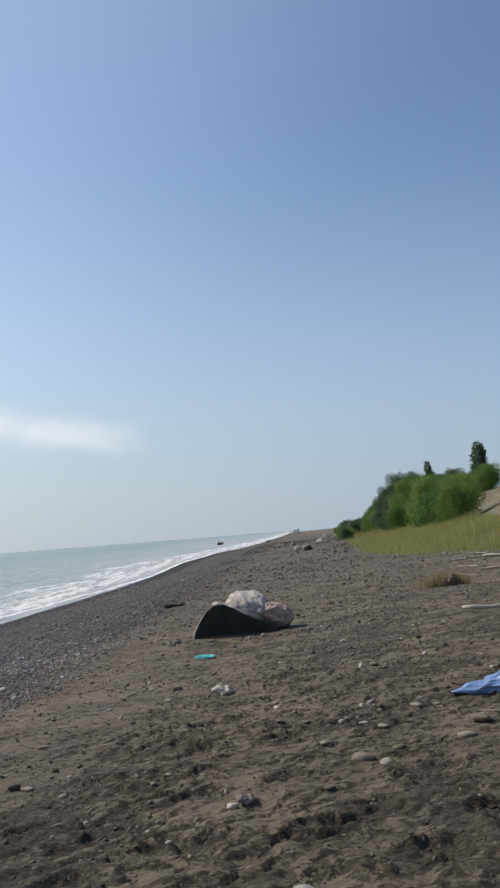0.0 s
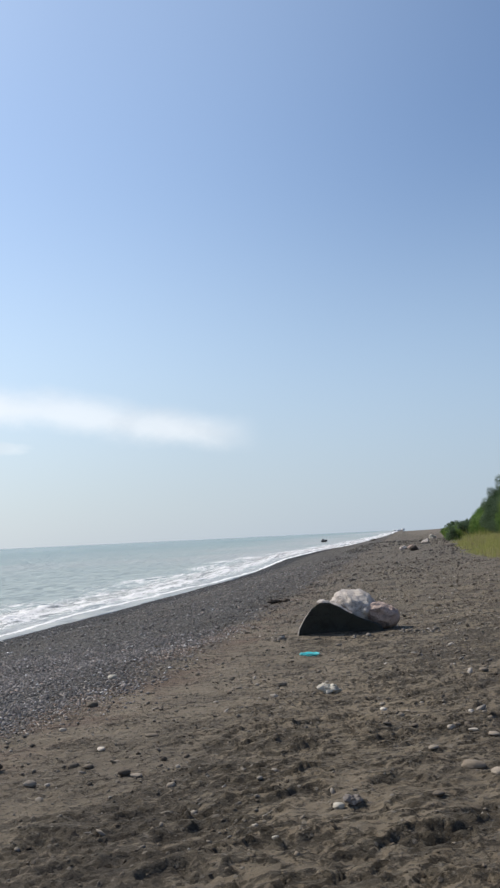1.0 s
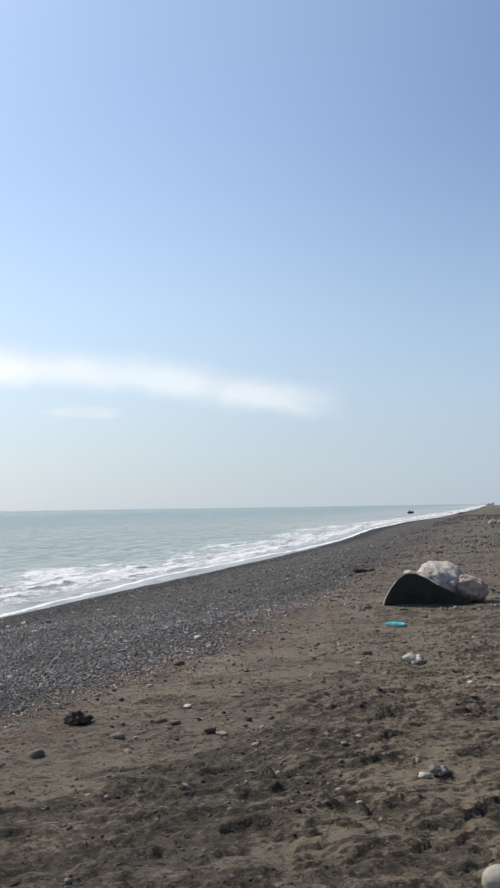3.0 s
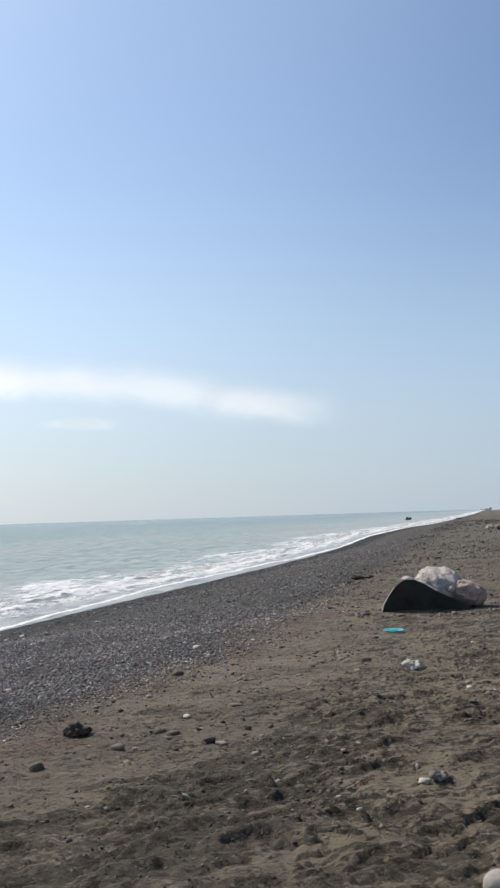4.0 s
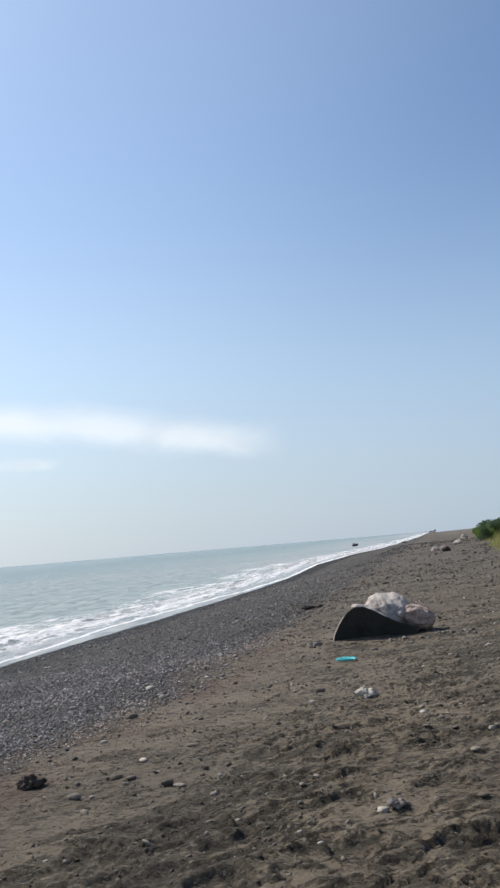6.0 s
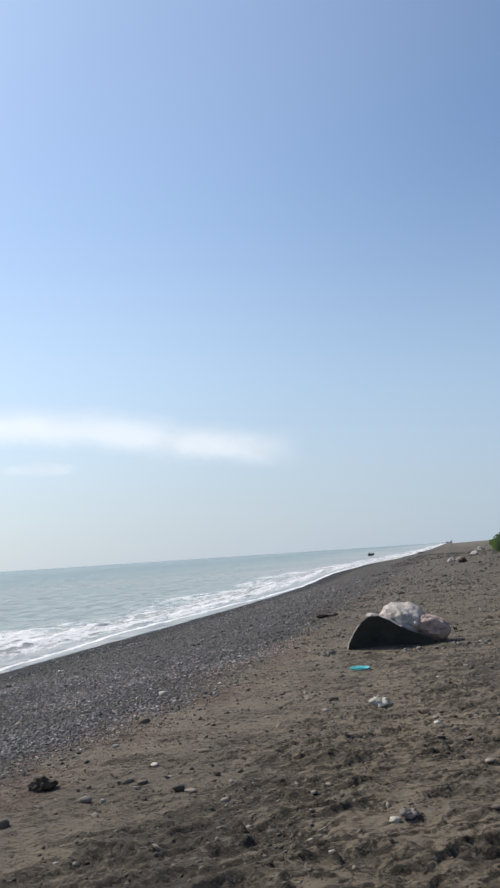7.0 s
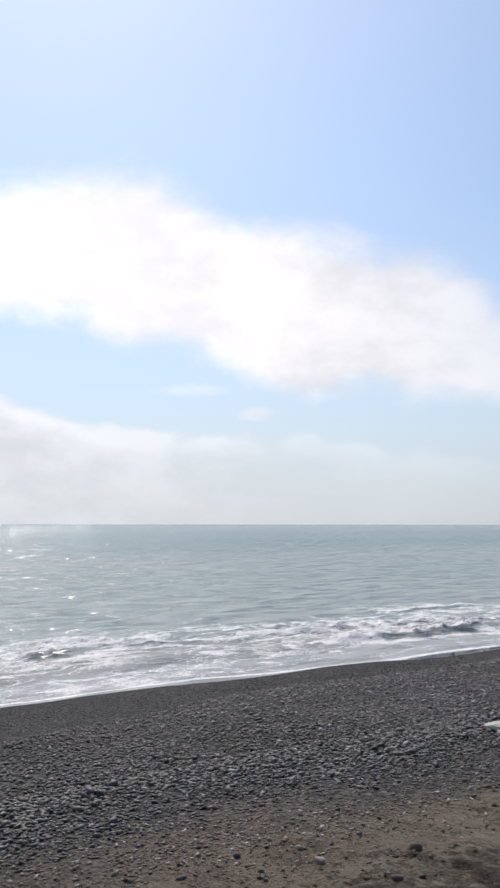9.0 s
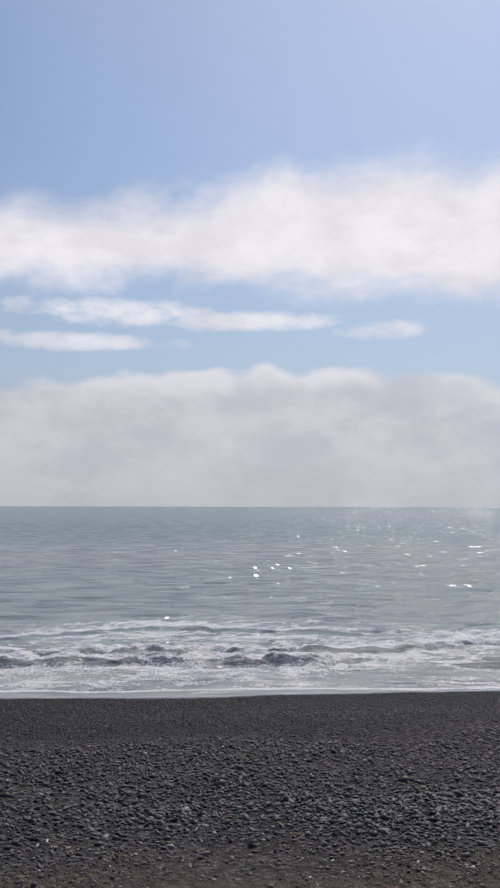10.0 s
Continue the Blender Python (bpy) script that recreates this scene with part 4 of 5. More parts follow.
pebble_field("broken_shells", px, py, np.minimum(0.026, rng.lognormal(math.log(0.014), 0.35, len(px))), bpy.data.materials["shell_fragments"], "fine shell grit where the sand begins", "shells", flat=0.4, shapes=(DIAMOND, DIAMOND_TRI), sink=0.15)


def stone_mesh(seed, flat, rugged=0.1, levels=3):
    v, f = ball(levels)
    r = np.random.default_rng(seed)
    o = r.uniform(0, 50, 3)
    out = []
    for p in v:
        d = 1 + rugged * 1.6 * noise.noise(Vector(p * 0.9 + o)) + rugged * noise.noise(Vector(p * 2.3 + o)) + rugged * 0.5 * noise.noise(Vector(p * 5 + o))
        out.append(p * d)
    out = np.array(out) * (0.5, 0.5 * r.uniform(0.62, 0.85), 0.5 * flat)
    return out, f


STONES = [mesh_of("stone", *stone_mesh(100 + i, (0.45, 0.6, 0.7, 0.5, 0.55)[i], 0.16), MAT_STONE) for i in range(5)]


def ground_at(az, el):
    """The place on the beach that is seen from the eye along a bearing (degrees to the left of the shore's line) and a rise."""
    d = 5.0
    for _ in range(30):
        x, y = -d * math.sin(radians(az)), d * math.cos(radians(az))
        d += 0.6 * ((EYE - on(x, y)) / math.tan(radians(-el)) - d)
    return -d * math.sin(radians(az)), d * math.cos(radians(az))


def stone(az, el, width, which, turn=0.0, label="tan rounded stone lying on the sand", mat=None, name="stone", tall=1.0):
    x, y = ground_at(az, el)
    mesh = STONES[which]
    if mat:
        mesh = mesh.copy()
        mesh.materials[0] = mat
    ob = new(name, mesh)
    ob.matrix_world = pose(x, y, on(x, y) + width * 0.14 * tall, 0, 0, turn) @ Matrix.Diagonal((width, width, width * tall, 1))
    return tagged(ob, label, "stone", "stones on the sand")


KNOBBLY = mesh_of("stone", *stone_mesh(140, 0.62, 0.42, 5), MAT_WHITE)
STONES.append(KNOBBLY)
STONES.append(mesh_of("stone", *stone_mesh(151, 0.74, 0.05, 4), MAT_WHITE))
stone(5.88, -10.1, 0.19, 5, 10, "white angular stone lying on the sand")
stone(2.08, -22.5, 0.145, 6, 20, "pale smooth egg-shaped cobble on the sand", plain("smooth_cobble", (0.31, 0.285, 0.245), 0.7, 0.25, 22.0, (0.2, 0.185, 0.16)), tall=1.1)
stone(6.02, -16.80, 0.07, 3, 0, "small whitish stone beside a knobbly one", MAT_WHITE)
stone(5.10, -16.62, 0.10, 5, 30, "greyish knobbly stone half sunk in sand", plain("grey_stone", (0.22, 0.185, 0.155), 0.7, 0.4, 25.0, (0.1, 0.09, 0.08)))
stone(10.20, -18.38, 0.04, 1, 0, "small white pebble on the sand", MAT_WHITE)
stone(25.22, -14.30, 0.09, 4, 15)
stone(19.37, -14.23, 0.10, 0, 40)
stone(21.08, -10.12, 0.14, 3, 0)
stone(8.80, -9.58, 0.12, 0, 0)
stone(-1.59, -12.31, 0.06, 2, 0)
stone(30.31, -15.06, 0.10, 2, 50, "brown angular stone on the sand", plain("brown_stone", (0.15, 0.12, 0.09), 0.8, 0.4, 20.0, (0.05, 0.04, 0.03)))
stone(22.45, -13.60, 0.10, 1, 0)
stone(47.14, -19.07, 0.07, 2, 30)
stone(53.17, -19.83, 0.07, 0, 0)
stone(44.19, -21.00, 0.07, 4, 30)
stone(39.24, -12.50, 0.30, 5, 20, "greenish white flat rock lying on the shingle", plain("greenish_rock", (0.48, 0.47, 0.40), 0.8, 0.4, 12.0, (0.2, 0.2, 0.16)), tall=0.5)
MAT_FLAT = stone_material("flat_tan_stone", [(place, tuple(1.5 * v for v in tone)) for place, tone in TANS], 0.8, (0.1, 0.085, 0.07))
FLAT = "flat tan stone lying on the trampled sand"
for k, (az, el, width) in enumerate(((-2.98, -12.41, 0.08), (-5.01, -13.99, 0.11), (-4.12, -14.86, 0.12), (-10.32, -12.54, 0.17), (-9.35, -13.36, 0.13), (0.71, -12.13, 0.08), (-1.96, -12.14, 0.08),
                                     (-2.66, -14.52, 0.16), (-7.76, -11.44, 0.07), (-0.34, -13.44, 0.09), (-6.39, -11.49, 0.13), (-4.13, -12.46, 0.09), (-0.32, -16.17, 0.07), (-4.01, -8.84, 0.11),
                                     (20.73, -12.58, 0.09), (18.66, -14.32, 0.1), (21.57, -13.56, 0.08), (16.53, -15.01, 0.08), (19.86, -13.39, 0.065), (17.5, -12.05, 0.11))):
    stone(az, el - 0.1, width, k % 5, 47 * k, FLAT, MAT_FLAT, tall=0.6)
stone(35.96, -10.56, 0.08, 1, 0, "small white pebble on grey shingle", MAT_WHITE)
stone(19.66, -8.52, 0.13, 3, 30, "white stone at the shingle's edge", MAT_WHITE)
for _ in range(48):
    x, y = rng.uniform(-3.6, 3.2), rng.uniform(7.0, 22.0)
    if x < -3.0 and y < 4:
        continue
    ob = new("stone", STONES[rng.integers(5)])
    w = rng.uniform(0.035, 0.075)
    ob.matrix_world = pose(x, y, on(x, y) + w * 0.1, 0, 0, rng.uniform(0, 360)) @ Matrix.Diagonal((w, w, w, 1))
    tagged(ob, "tan rounded stone lying on the sand", "stone", "stones on the sand")


# ---- boulder ----
def boulder():
    """A hollowed rock: a leaning half-moon mouth, a shell that swells behind it, and a cavity."""
    mouth_x = [0.0, 0.06, 0.15, 0.28, 0.43, 0.6, 0.79, 0.92, 1.05, 1.2, 1.45, 1.55]
    mouth_z = [-0.12, 0.12, 0.28, 0.45, 0.55, 0.55, 0.46, 0.38, 0.31, 0.24, 0.14, -0.12]
    deep = [0, 0.08, 0.2, 0.35, 0.55, 0.8, 1.0]
    wide, tall = [1.0, 1.03, 1.03, 1.0, 0.92, 0.65, 0.1], [1.0, 0.99, 0.93, 0.86, 0.78, 0.6, 0.3]
    shift, back = [0.0, 0.02, 0.06, 0.1, 0.12, 0.12, 0.1], [0.0, 0.04, 0.16, 0.36, 0.66, 0.95, 1.08]
    verts, faces, count = [], [], 97
    steps = [("in", k) for k in np.linspace(1.0, 0.0, 22)] + [("out", k) for k in np.linspace(0.03, 1.0, 52)]
    for side, k in steps:
        for i in range(count):
            u = i / (count - 1) * (len(mouth_x) - 1)
            mx, mz = np.interp(u, range(12), mouth_x), np.interp(u, range(12), mouth_z)
            if side == "in":
                shrink = 1 - k * 0.99
                p = Vector((0.62 + (mx - 0.62) * shrink, -0.34 * (0.02 + (mz - 0.02) * shrink) + 0.14 * math.sin(k * 1.57), 0.02 + (mz - 0.02) * shrink))
                p += Vector((0, 1, 0)) * 0.06 * k * noise.noise(p * 5)
            else:
                w, h = np.interp(k, deep, wide), np.interp(k, deep, tall)
                p = Vector((0.72 + (mx - 0.72) * (w + 0.035 * min(1, k * 30) - (0.19 if mx < 0.72 else 0.33) * min(1, max(0, k - 0.03) * 4)) + np.interp(k, deep, shift), -0.34 * mz * (1 - k) + 0.03 * min(1, k * 30) + np.interp(k, deep, back), mz * h))
                d = 0.1 * noise.noise(p * 1.7 + Vector((2, 5, 3))) + 0.06 * noise.noise(p * 4.2) + 0.035 * noise.noise(p * 9) + 0.015 * noise.noise(p * 22)
                p += Vector((p.x - 0.75, 0.1, p.z + 0.1)).normalized() * d * min(1, k * 4 + 0.1)
            verts.append(p)
    for a in range(len(steps) - 1):
        for i in range(count - 1):
            o = a * count + i
            faces.append((o, o + 1, o + 1 + count, o + count))
    dome, dome_faces = ball(5)
    base = len(verts)
    for p in dome:
        p = Vector(p)
        fold = Vector((p.x * 2.6 + p.z * 1.7, p.y * 0.9, p.z * 0.8 - p.x * 0.5))
        d = 1.06 + 0.16 * noise.noise(p * 1.4 + Vector((1, 6, 2))) + 0.05 * noise.noise(p * 3.4) - 0.22 * abs(noise.noise(fold + Vector((9, 1, 4)))) - 0.08 * abs(noise.noise(fold * 2.4)) + 0.02 * noise.noise(p * 9) + 0.01 * noise.noise(p * 19)
        verts.append(Vector((1.06 + 0.43 * p.x * d, 0.55 + 0.45 * p.y * d, 0.385 + 0.315 * p.z * d - 0.05 * p.x)))
    faces += [tuple(int(i) + base for i in f) for f in dome_faces]
    # chalky lumps on the rim and in the crook of the shell
    for cx, cy, cz, wx, wy, wz in ((0.5, 0.05, 0.53, 0.115, 0.1, 0.055), (1.23, 0.12, 0.36, 0.07, 0.07, 0.06)):
        base = len(verts)
        for p in dome:
            p = Vector(p)
            d = 1 + 0.25 * noise.noise(p * 1.6 + Vector((cx * 9, 0, 0))) + 0.1 * noise.noise(p * 4)
            verts.append(Vector((cx + wx * p.x * d, cy + wy * p.y * d, cz + wz * p.z * d - 0.14 * wx * p.x)))
        faces += [tuple(int(i) + base for i in f) for f in dome_faces]
    mesh = mesh_of("boulder", verts, faces, MAT_BOULDER)
    # the mouth and the right end of its rim take a darker rock
    mesh.materials.append(rock_material("dark_mouth_rock", (0.055, 0.06, 0.055), (0.027, 0.029, 0.027), 6.0))
    mesh.polygons.foreach_set("material_index", [1 if f[0] < 21 * count or (f[0] < 38 * count and f[0] % count > 0.68 * count) else 0 for f in faces])
    return mesh


bx, by = ground_at(7.55, -6.52)
big = new("boulder", boulder())
big.matrix_world = pose(bx, by, on(bx, by), 0, 0, 5) @ Matrix.Diagonal((0.93, 0.93, 0.97, 1))
tagged(big, "large pale hollowed boulder with a dark cavity, on the sand", "boulder")
v, f = stone_mesh(327, 0.75, 0.16, 5)
v = np.sign(v) * np.abs(v) ** 0.8 * 0.87
lump = new("boulder", mesh_of("boulder_small", v, f, MAT_PINK))
lx, ly = ground_at(2.0, -6.15)
lump.matrix_world = pose(lx, ly - 0.2, on(lx, ly) + 0.22, 0, 14, 10) @ Matrix.Diagonal((0.56, 0.7, 0.5, 1))
tagged(lump, "pinkish weathered boulder leaning against the larger one", "boulder")


px, py = scatter(420, bx - 0.5, bx + 2.3, by - 0.75, by + 0.2, lambda x, y: np.exp(-((y - by + 0.28) / 0.22) ** 2))
pebble_field("scattered_pebbles", px, py, rng.lognormal(math.log(0.05), 0.4, len(px)), MAT_STONES, "grey pebbles gathered at the foot of the boulder", "pebbles", flat=0.5)


# ---- trees and bushes ----
def tube(bm, a, b, ra, rb, sides=7):
    a, b = Vector(a), Vector(b)
    q = (b - a).to_track_quat("Z", "Y").to_matrix()
    rings = []
    for p, r in ((a, ra), (b, rb)):
        rings.append([bm.verts.new(p + q @ Vector((r * math.cos(6.2832 * i / sides), r * math.sin(6.2832 * i / sides), 0))) for i in range(sides)])
    for i in range(sides):
        bm.faces.new((rings[0][i], rings[0][(i + 1) % sides], rings[1][(i + 1) % sides], rings[1][i]))
    bm.faces.new(rings[1])


def leaf_cloud(name, lobes, per, size, mat, r):
    """Leaves, each a bent diamond, in loose shells round the lobes (x, y, z, radius, height factor)."""
    vs, fs = [], []
    for lx, ly, lz, rad, tall in lobes:
        k = int(per * rad * rad)
        d = r.normal(size=(k, 3))
        d /= np.linalg.norm(d, axis=1)[:, None]
        dist = rad * (0.55 + 0.5 * r.random(k) ** 0.6) * (1 + 0.25 * np.sin(d[:, 0] * 5 + lx) * np.cos(d[:, 1] * 4 + ly))
        c = d * dist[:, None] * (1, 1, tall) + (lx, ly, lz)
        a = r.normal(size=(k, 3))
        a /= np.linalg.norm(a, axis=1)[:, None]
        b = np.cross(a, d + r.normal(0, 0.6, (k, 3)))
        b /= np.linalg.norm(b, axis=1)[:, None] + 1e-6
        s = size * r.uniform(0.6, 1.4, (k, 1))
        quad = np.stack([c - a * s, c + b * s * 0.55, c + a * s, c - b * s * 0.55], 1)
        fs.extend((np.arange(k * 4).reshape(k, 4) + sum(len(q) for q in vs)).tolist())
        vs.append(quad.reshape(-1, 3))
    return mesh_of(name, np.concatenate(vs), fs, mat, smooth=False)


def broad_tree(kind, seed, tall, wide, mat, size=0.036, per=3200):
    r = np.random.default_rng(seed)
    root = new(kind)
    bm = bmesh.new()
    tube(bm, (0, 0, -0.3), (0.05, 0, tall * 0.35), 0.05 * tall ** 0.7, 0.035 * tall ** 0.7)
    lobes = []
    count = 16
    for i in range(count):
        a, h = r.uniform(0, 6.28), r.uniform(0.15, 0.85)
        out = wide * 0.5 * (1 - 0.75 * max(0, h - 0.35)) * r.uniform(0.35, 0.8)
        p = (math.cos(a) * out, math.sin(a) * out, tall * h)
        tube(bm, (0.03, 0, tall * min(0.33, h * 0.6)), p, 0.022 * tall ** 0.7, 0.008, 5)
        lobes.append((*p, wide * r.uniform(0.13, 0.25), r.uniform(0.75, 1.15)))
    lobes.append((0, 0, tall * 0.55, wide * 0.33, 1.0))
    part("trunk", bm, MAT_BARK, root)
    crown = new("crown", leaf_cloud("crown", lobes, per, size, mat, r))
    crown.parent = root
    return root


def conifer(seed, tall, wide):
    r = np.random.default_rng(seed)
    root = new("cypress")
    bm = bmesh.new()
    tube(bm, (0, 0, -0.3), (0, 0, tall * 0.9), 0.14, 0.03)
    part("trunk", bm, MAT_BARK, root)
    lobes = [(r.normal(0, 0.1), r.normal(0, 0.1), tall * (0.1 + 0.8 * i / 9), wide * (0.35 + 0.28 * math.sin(3.14 * min(1, 0.25 + 0.7 * i / 9))), 1.5) for i in range(10)]
    crown = new("crown", leaf_cloud("crown", lobes, 520, 0.16, MAT_DARKLEAF, r))
    crown.parent = root
    return root


def plant(ob, x, y, turn, scale):
    ob.matrix_world = pose(x, y, on(x, y), 0, 0, turn) @ Matrix.Diagonal((scale, scale, scale, 1))
    return ob


LABELS = ["leafy green bush on the bank behind the beach", "tall dense green shrub on the bank", "dark green tree rising above the bushes", "bright yellow-green bush beside the grass"]
KINDS = [broad_tree("bush", 1, 2.4, 3.2, MAT_LEAF), broad_tree("bush", 2, 3.4, 3.6, MAT_LEAF), broad_tree("tree", 3, 4.6, 4.2, MAT_DARKLEAF), broad_tree("bush", 4, 1.6, 2.6, MAT_LEAF)]
TALL = [2.4, 3.4, 4.6, 1.6]
# the skyline of the growth: bearing to the right of the shore's line, and rise
SKYLINE_AZ = [2.1, 2.7, 3.15, 3.7, 4.35, 4.6, 5.1, 5.5, 6.0, 6.3, 7.1, 7.8, 9.5, 10.4, 11.7, 12.4, 13.3, 16.0]
SKYLINE_EL = [0.02, 0.1, 0.28, 0.5, 0.82, 1.05, 1.55, 2.1, 2.3, 2.8, 3.4, 3.2, 3.2, 3.0, 3.2, 3.8, 4.1, 4.5]
SPOTS = []
r = np.random.default_rng(9)
for y in np.arange(48, 230, 5.6):
    for row in range(4):
        x = 11.5 + 3.6 * row + r.uniform(-1, 1) - 0.017 * (y - 48)
        at = y + r.uniform(-2, 2)
        bearing = math.degrees(math.atan2(x, at))
        if bearing < 2.5 or (11.7 < bearing < 14.6 and at < 80):
            continue
        shares = (0.1, 0.2, 0.65, 0.05) if bearing < 7 else ((0.4, 0.1, 0.0, 0.5), (0.5, 0.3, 0.1, 0.1), (0.2, 0.5, 0.3, 0.0), (0.1, 0.5, 0.4, 0.0))[row]
        which = int(r.choice([0, 1, 2, 3], p=shares))
        limit = EYE + math.hypot(x, at) * math.tan(radians(np.interp(bearing - 0.35, SKYLINE_AZ, SKYLINE_EL))) - on(x, at)
        SPOTS.append((which, x, at, r.uniform(0, 360), min(1.7, max(0.16, limit / (1.12 * TALL[which]))) * r.uniform(0.82, 1.0)))
# low shrubs where the growth thins out along the shore
for y in np.arange(95, 215, 4.5):
    x = y * math.tan(radians(r.uniform(2.6, 4.8)))
    limit = EYE + y * math.tan(radians(np.interp(math.degrees(math.atan2(x, y)) - 0.2, SKYLINE_AZ, SKYLINE_EL))) - on(x, y)
    which = int(r.choice([0, 2, 3]))
    SPOTS.append((which, x, y, r.uniform(0, 360), min(0.6, max(0.14, limit / (1.12 * TALL[which]))) * r.uniform(0.75, 1.0)))
used = set()
for which, x, y, turn, scale in SPOTS:
    proto = KINDS[which]
    m = pose(x, y, on(x, y), 0, 0, turn) @ Matrix.Diagonal((scale, scale, scale, 1))
    if which not in used:
        used.add(which)
        ob = proto
        ob.matrix_world = m
    else:
        ob = copy_thing(proto, m)
        ob.matrix_basis = m
    tagged(ob, LABELS[which], "tree" if which == 2 else "bush", "trees and bushes on the bank")
for bearing, y, wide, rise in ((6.75, 104, 0.78, 3.55), (7.7, 112, 0.85, 3.5), (5.95, 116, 0.6, 2.7), (10.4, 118, 0.9, 3.4)):
    x = y * math.tan(radians(bearing))
    up = (EYE + math.hypot(x, y) * math.tan(radians(rise)) - on(x, y)) / 5.0
    m = pose(x, y, on(x, y), 0, 0, 50 * bearing) @ Matrix.Diagonal((wide, wide, up, 1))
    ob = copy_thing(KINDS[2], m)
    ob.matrix_basis = m
    tagged(ob, "tall dark green tree at the head of the growth", "tree", "trees and bushes on the bank")
far = leaf_cloud("far_woods", [(0.054 * y + 12 * r.random() ** 1.5, y, profile(8.0) + r.uniform(0.0, 1.3), r.uniform(1.0, 2.0), 0.8) for y in np.arange(180, 560, 3.0)], 70, 0.3, MAT_DARKLEAF, r)
tagged(new("far_woods", far), "low dark scrub far along the coast", "woods", kind="stuff")
tagged(plant(conifer(21, 6.2, 1.7), 24.6, 114.5, 0, 1.0), "tall dark columnar cypress standing above the bank", "tree", "cypresses")

tagged(plant(conifer(22, 6.4, 1.2), 19.8, 127, 0, 1.0), "dark slim cypress tip above the bushes", "tree", "cypresses")


# ---- grass ----
def grass(name, count, x0, x1, y0, y1, tall, mat, label, keep):
    x, y = scatter(count, x0, x1, y0, y1, keep)
    k = len(x)
    z = height(x, y) - 0.03
    h = tall * r.uniform(0.35, 1.3, k) * np.clip(0.75 + 0.6 * field(x / 1.2, y / 2.5, 81) + 0.35 * field(x / 0.4, y / 0.6, 82), 0.25, 2)
    a, lean = r.uniform(0, 6.28, k), r.uniform(0.05, 0.4, k) * h
    w = r.uniform(0.003, 0.007, k) * (1 + y / 45)
    ca, sa2 = np.cos(a), np.sin(a)
    la = r.uniform(0, 6.28, k)
    v = np.zeros((k, 5, 3))
    for i, (side, up, bend) in enumerate(((-1, 0, 0), (1, 0, 0), (0.7, 0.55, 0.3), (-0.7, 0.55, 0.3), (0, 1.0, 1.0))):
        v[:, i, 0] = x + ca * w * side + np.cos(la) * lean * bend
        v[:, i, 1] = y + sa2 * w * side + np.sin(la) * lean * bend
        v[:, i, 2] = z + h * up
    faces = []
    for i in range(k):
        b = i * 5
        faces.append((b, b + 1, b + 2, b + 3))
        faces.append((b + 3, b + 2, b + 4))
    return tagged(new(name, mesh_of(name, v.reshape(-1, 3), faces, mat, smooth=False)), label, "grass", kind="stuff")


def meadow(x, y):
    y = y / 1.06
    front = 40 - (x - 3.0) * 3.6 + 5.0 * field(x / 1.5, y * 0 + 0.3, 91) + 2.0 * field(x / 0.5, y / 1.5, 95)
    side = 1.7 + 0.037 * y + 0.5 * field(x * 0 + 1.1, y / 4.0, 92)
    return np.clip((y - front) / 6, 0, 1) ** 1.5 * np.clip((x - side) / 1.2, 0, 1) * (x < 11.5 + 1.5 * field(x * 0, y / 5.0, 94)) * np.clip(0.75 + 0.5 * field(x / 2.2, y / 3.0, 93), 0.2, 1)


grass("tall_grass", 200000, 3.0, 24.0, 21.0, 85.0, 0.42, MAT_GRASS, "tall yellow-green grass between the sand and the bushes", meadow)
grass("tall_grass", 80000, 3.0, 24.0, 21.0, 85.0, 0.5, MAT_DRYGRASS, "straw-coloured dry stalks among the green grass", lambda x, y: meadow(x, y) * np.clip(0.4 + 0.8 * field(x / 1.8, y / 3.0, 96), 0, 1))
grass("tall_grass", 90000, 3.0, 34.0, 85.0, 520.0, 0.9, MAT_GRASS, "far strip of yellow-green grass along the beach", meadow)

# ---- small and far things ----
hx, hy = ground_at(27.69, -13.30)
v, f = stone_mesh(77, 0.8, 0.55, 5)
clod = new("clod", mesh_of("clod", v, f, MAT_CLOD))
clod.matrix_world = pose(hx, hy, on(hx, hy) + 0.02, 0, 0, 20) @ Matrix.Diagonal((0.16, 0.17, 0.14, 1))
tagged(clod, "dark crumbly clod of tarry sand on the beach", "clod")


def lathe_tube(points, radii, sides=8, wobble=0.0, seed=0):
    """A round bar along a line of points."""
    bm = bmesh.new()
    q = random.Random(seed)
    rings = []
    for k, (p, rad) in enumerate(zip(points, radii)):
        a = Vector(points[max(0, k - 1)])
        b = Vector(points[min(len(points) - 1, k + 1)])
        turn = (b - a).to_track_quat("Z", "Y").to_matrix()
        ring = []
        for i in range(sides):
            w = 6.2832 * i / sides
            rr = rad * (1 + q.uniform(-wobble, wobble))
            ring.append(bm.verts.new(Vector(p) + turn @ Vector((rr * math.cos(w), rr * math.sin(w), 0))))
        rings.append(ring)
    for a, b in zip(rings, rings[1:]):
        for i in range(sides):
            bm.faces.new((a[i], a[(i + 1) % sides], b[(i + 1) % sides], b[i]))
    bm.faces.new(rings[0][::-1])
    bm.faces.new(rings[-1])
    return bm


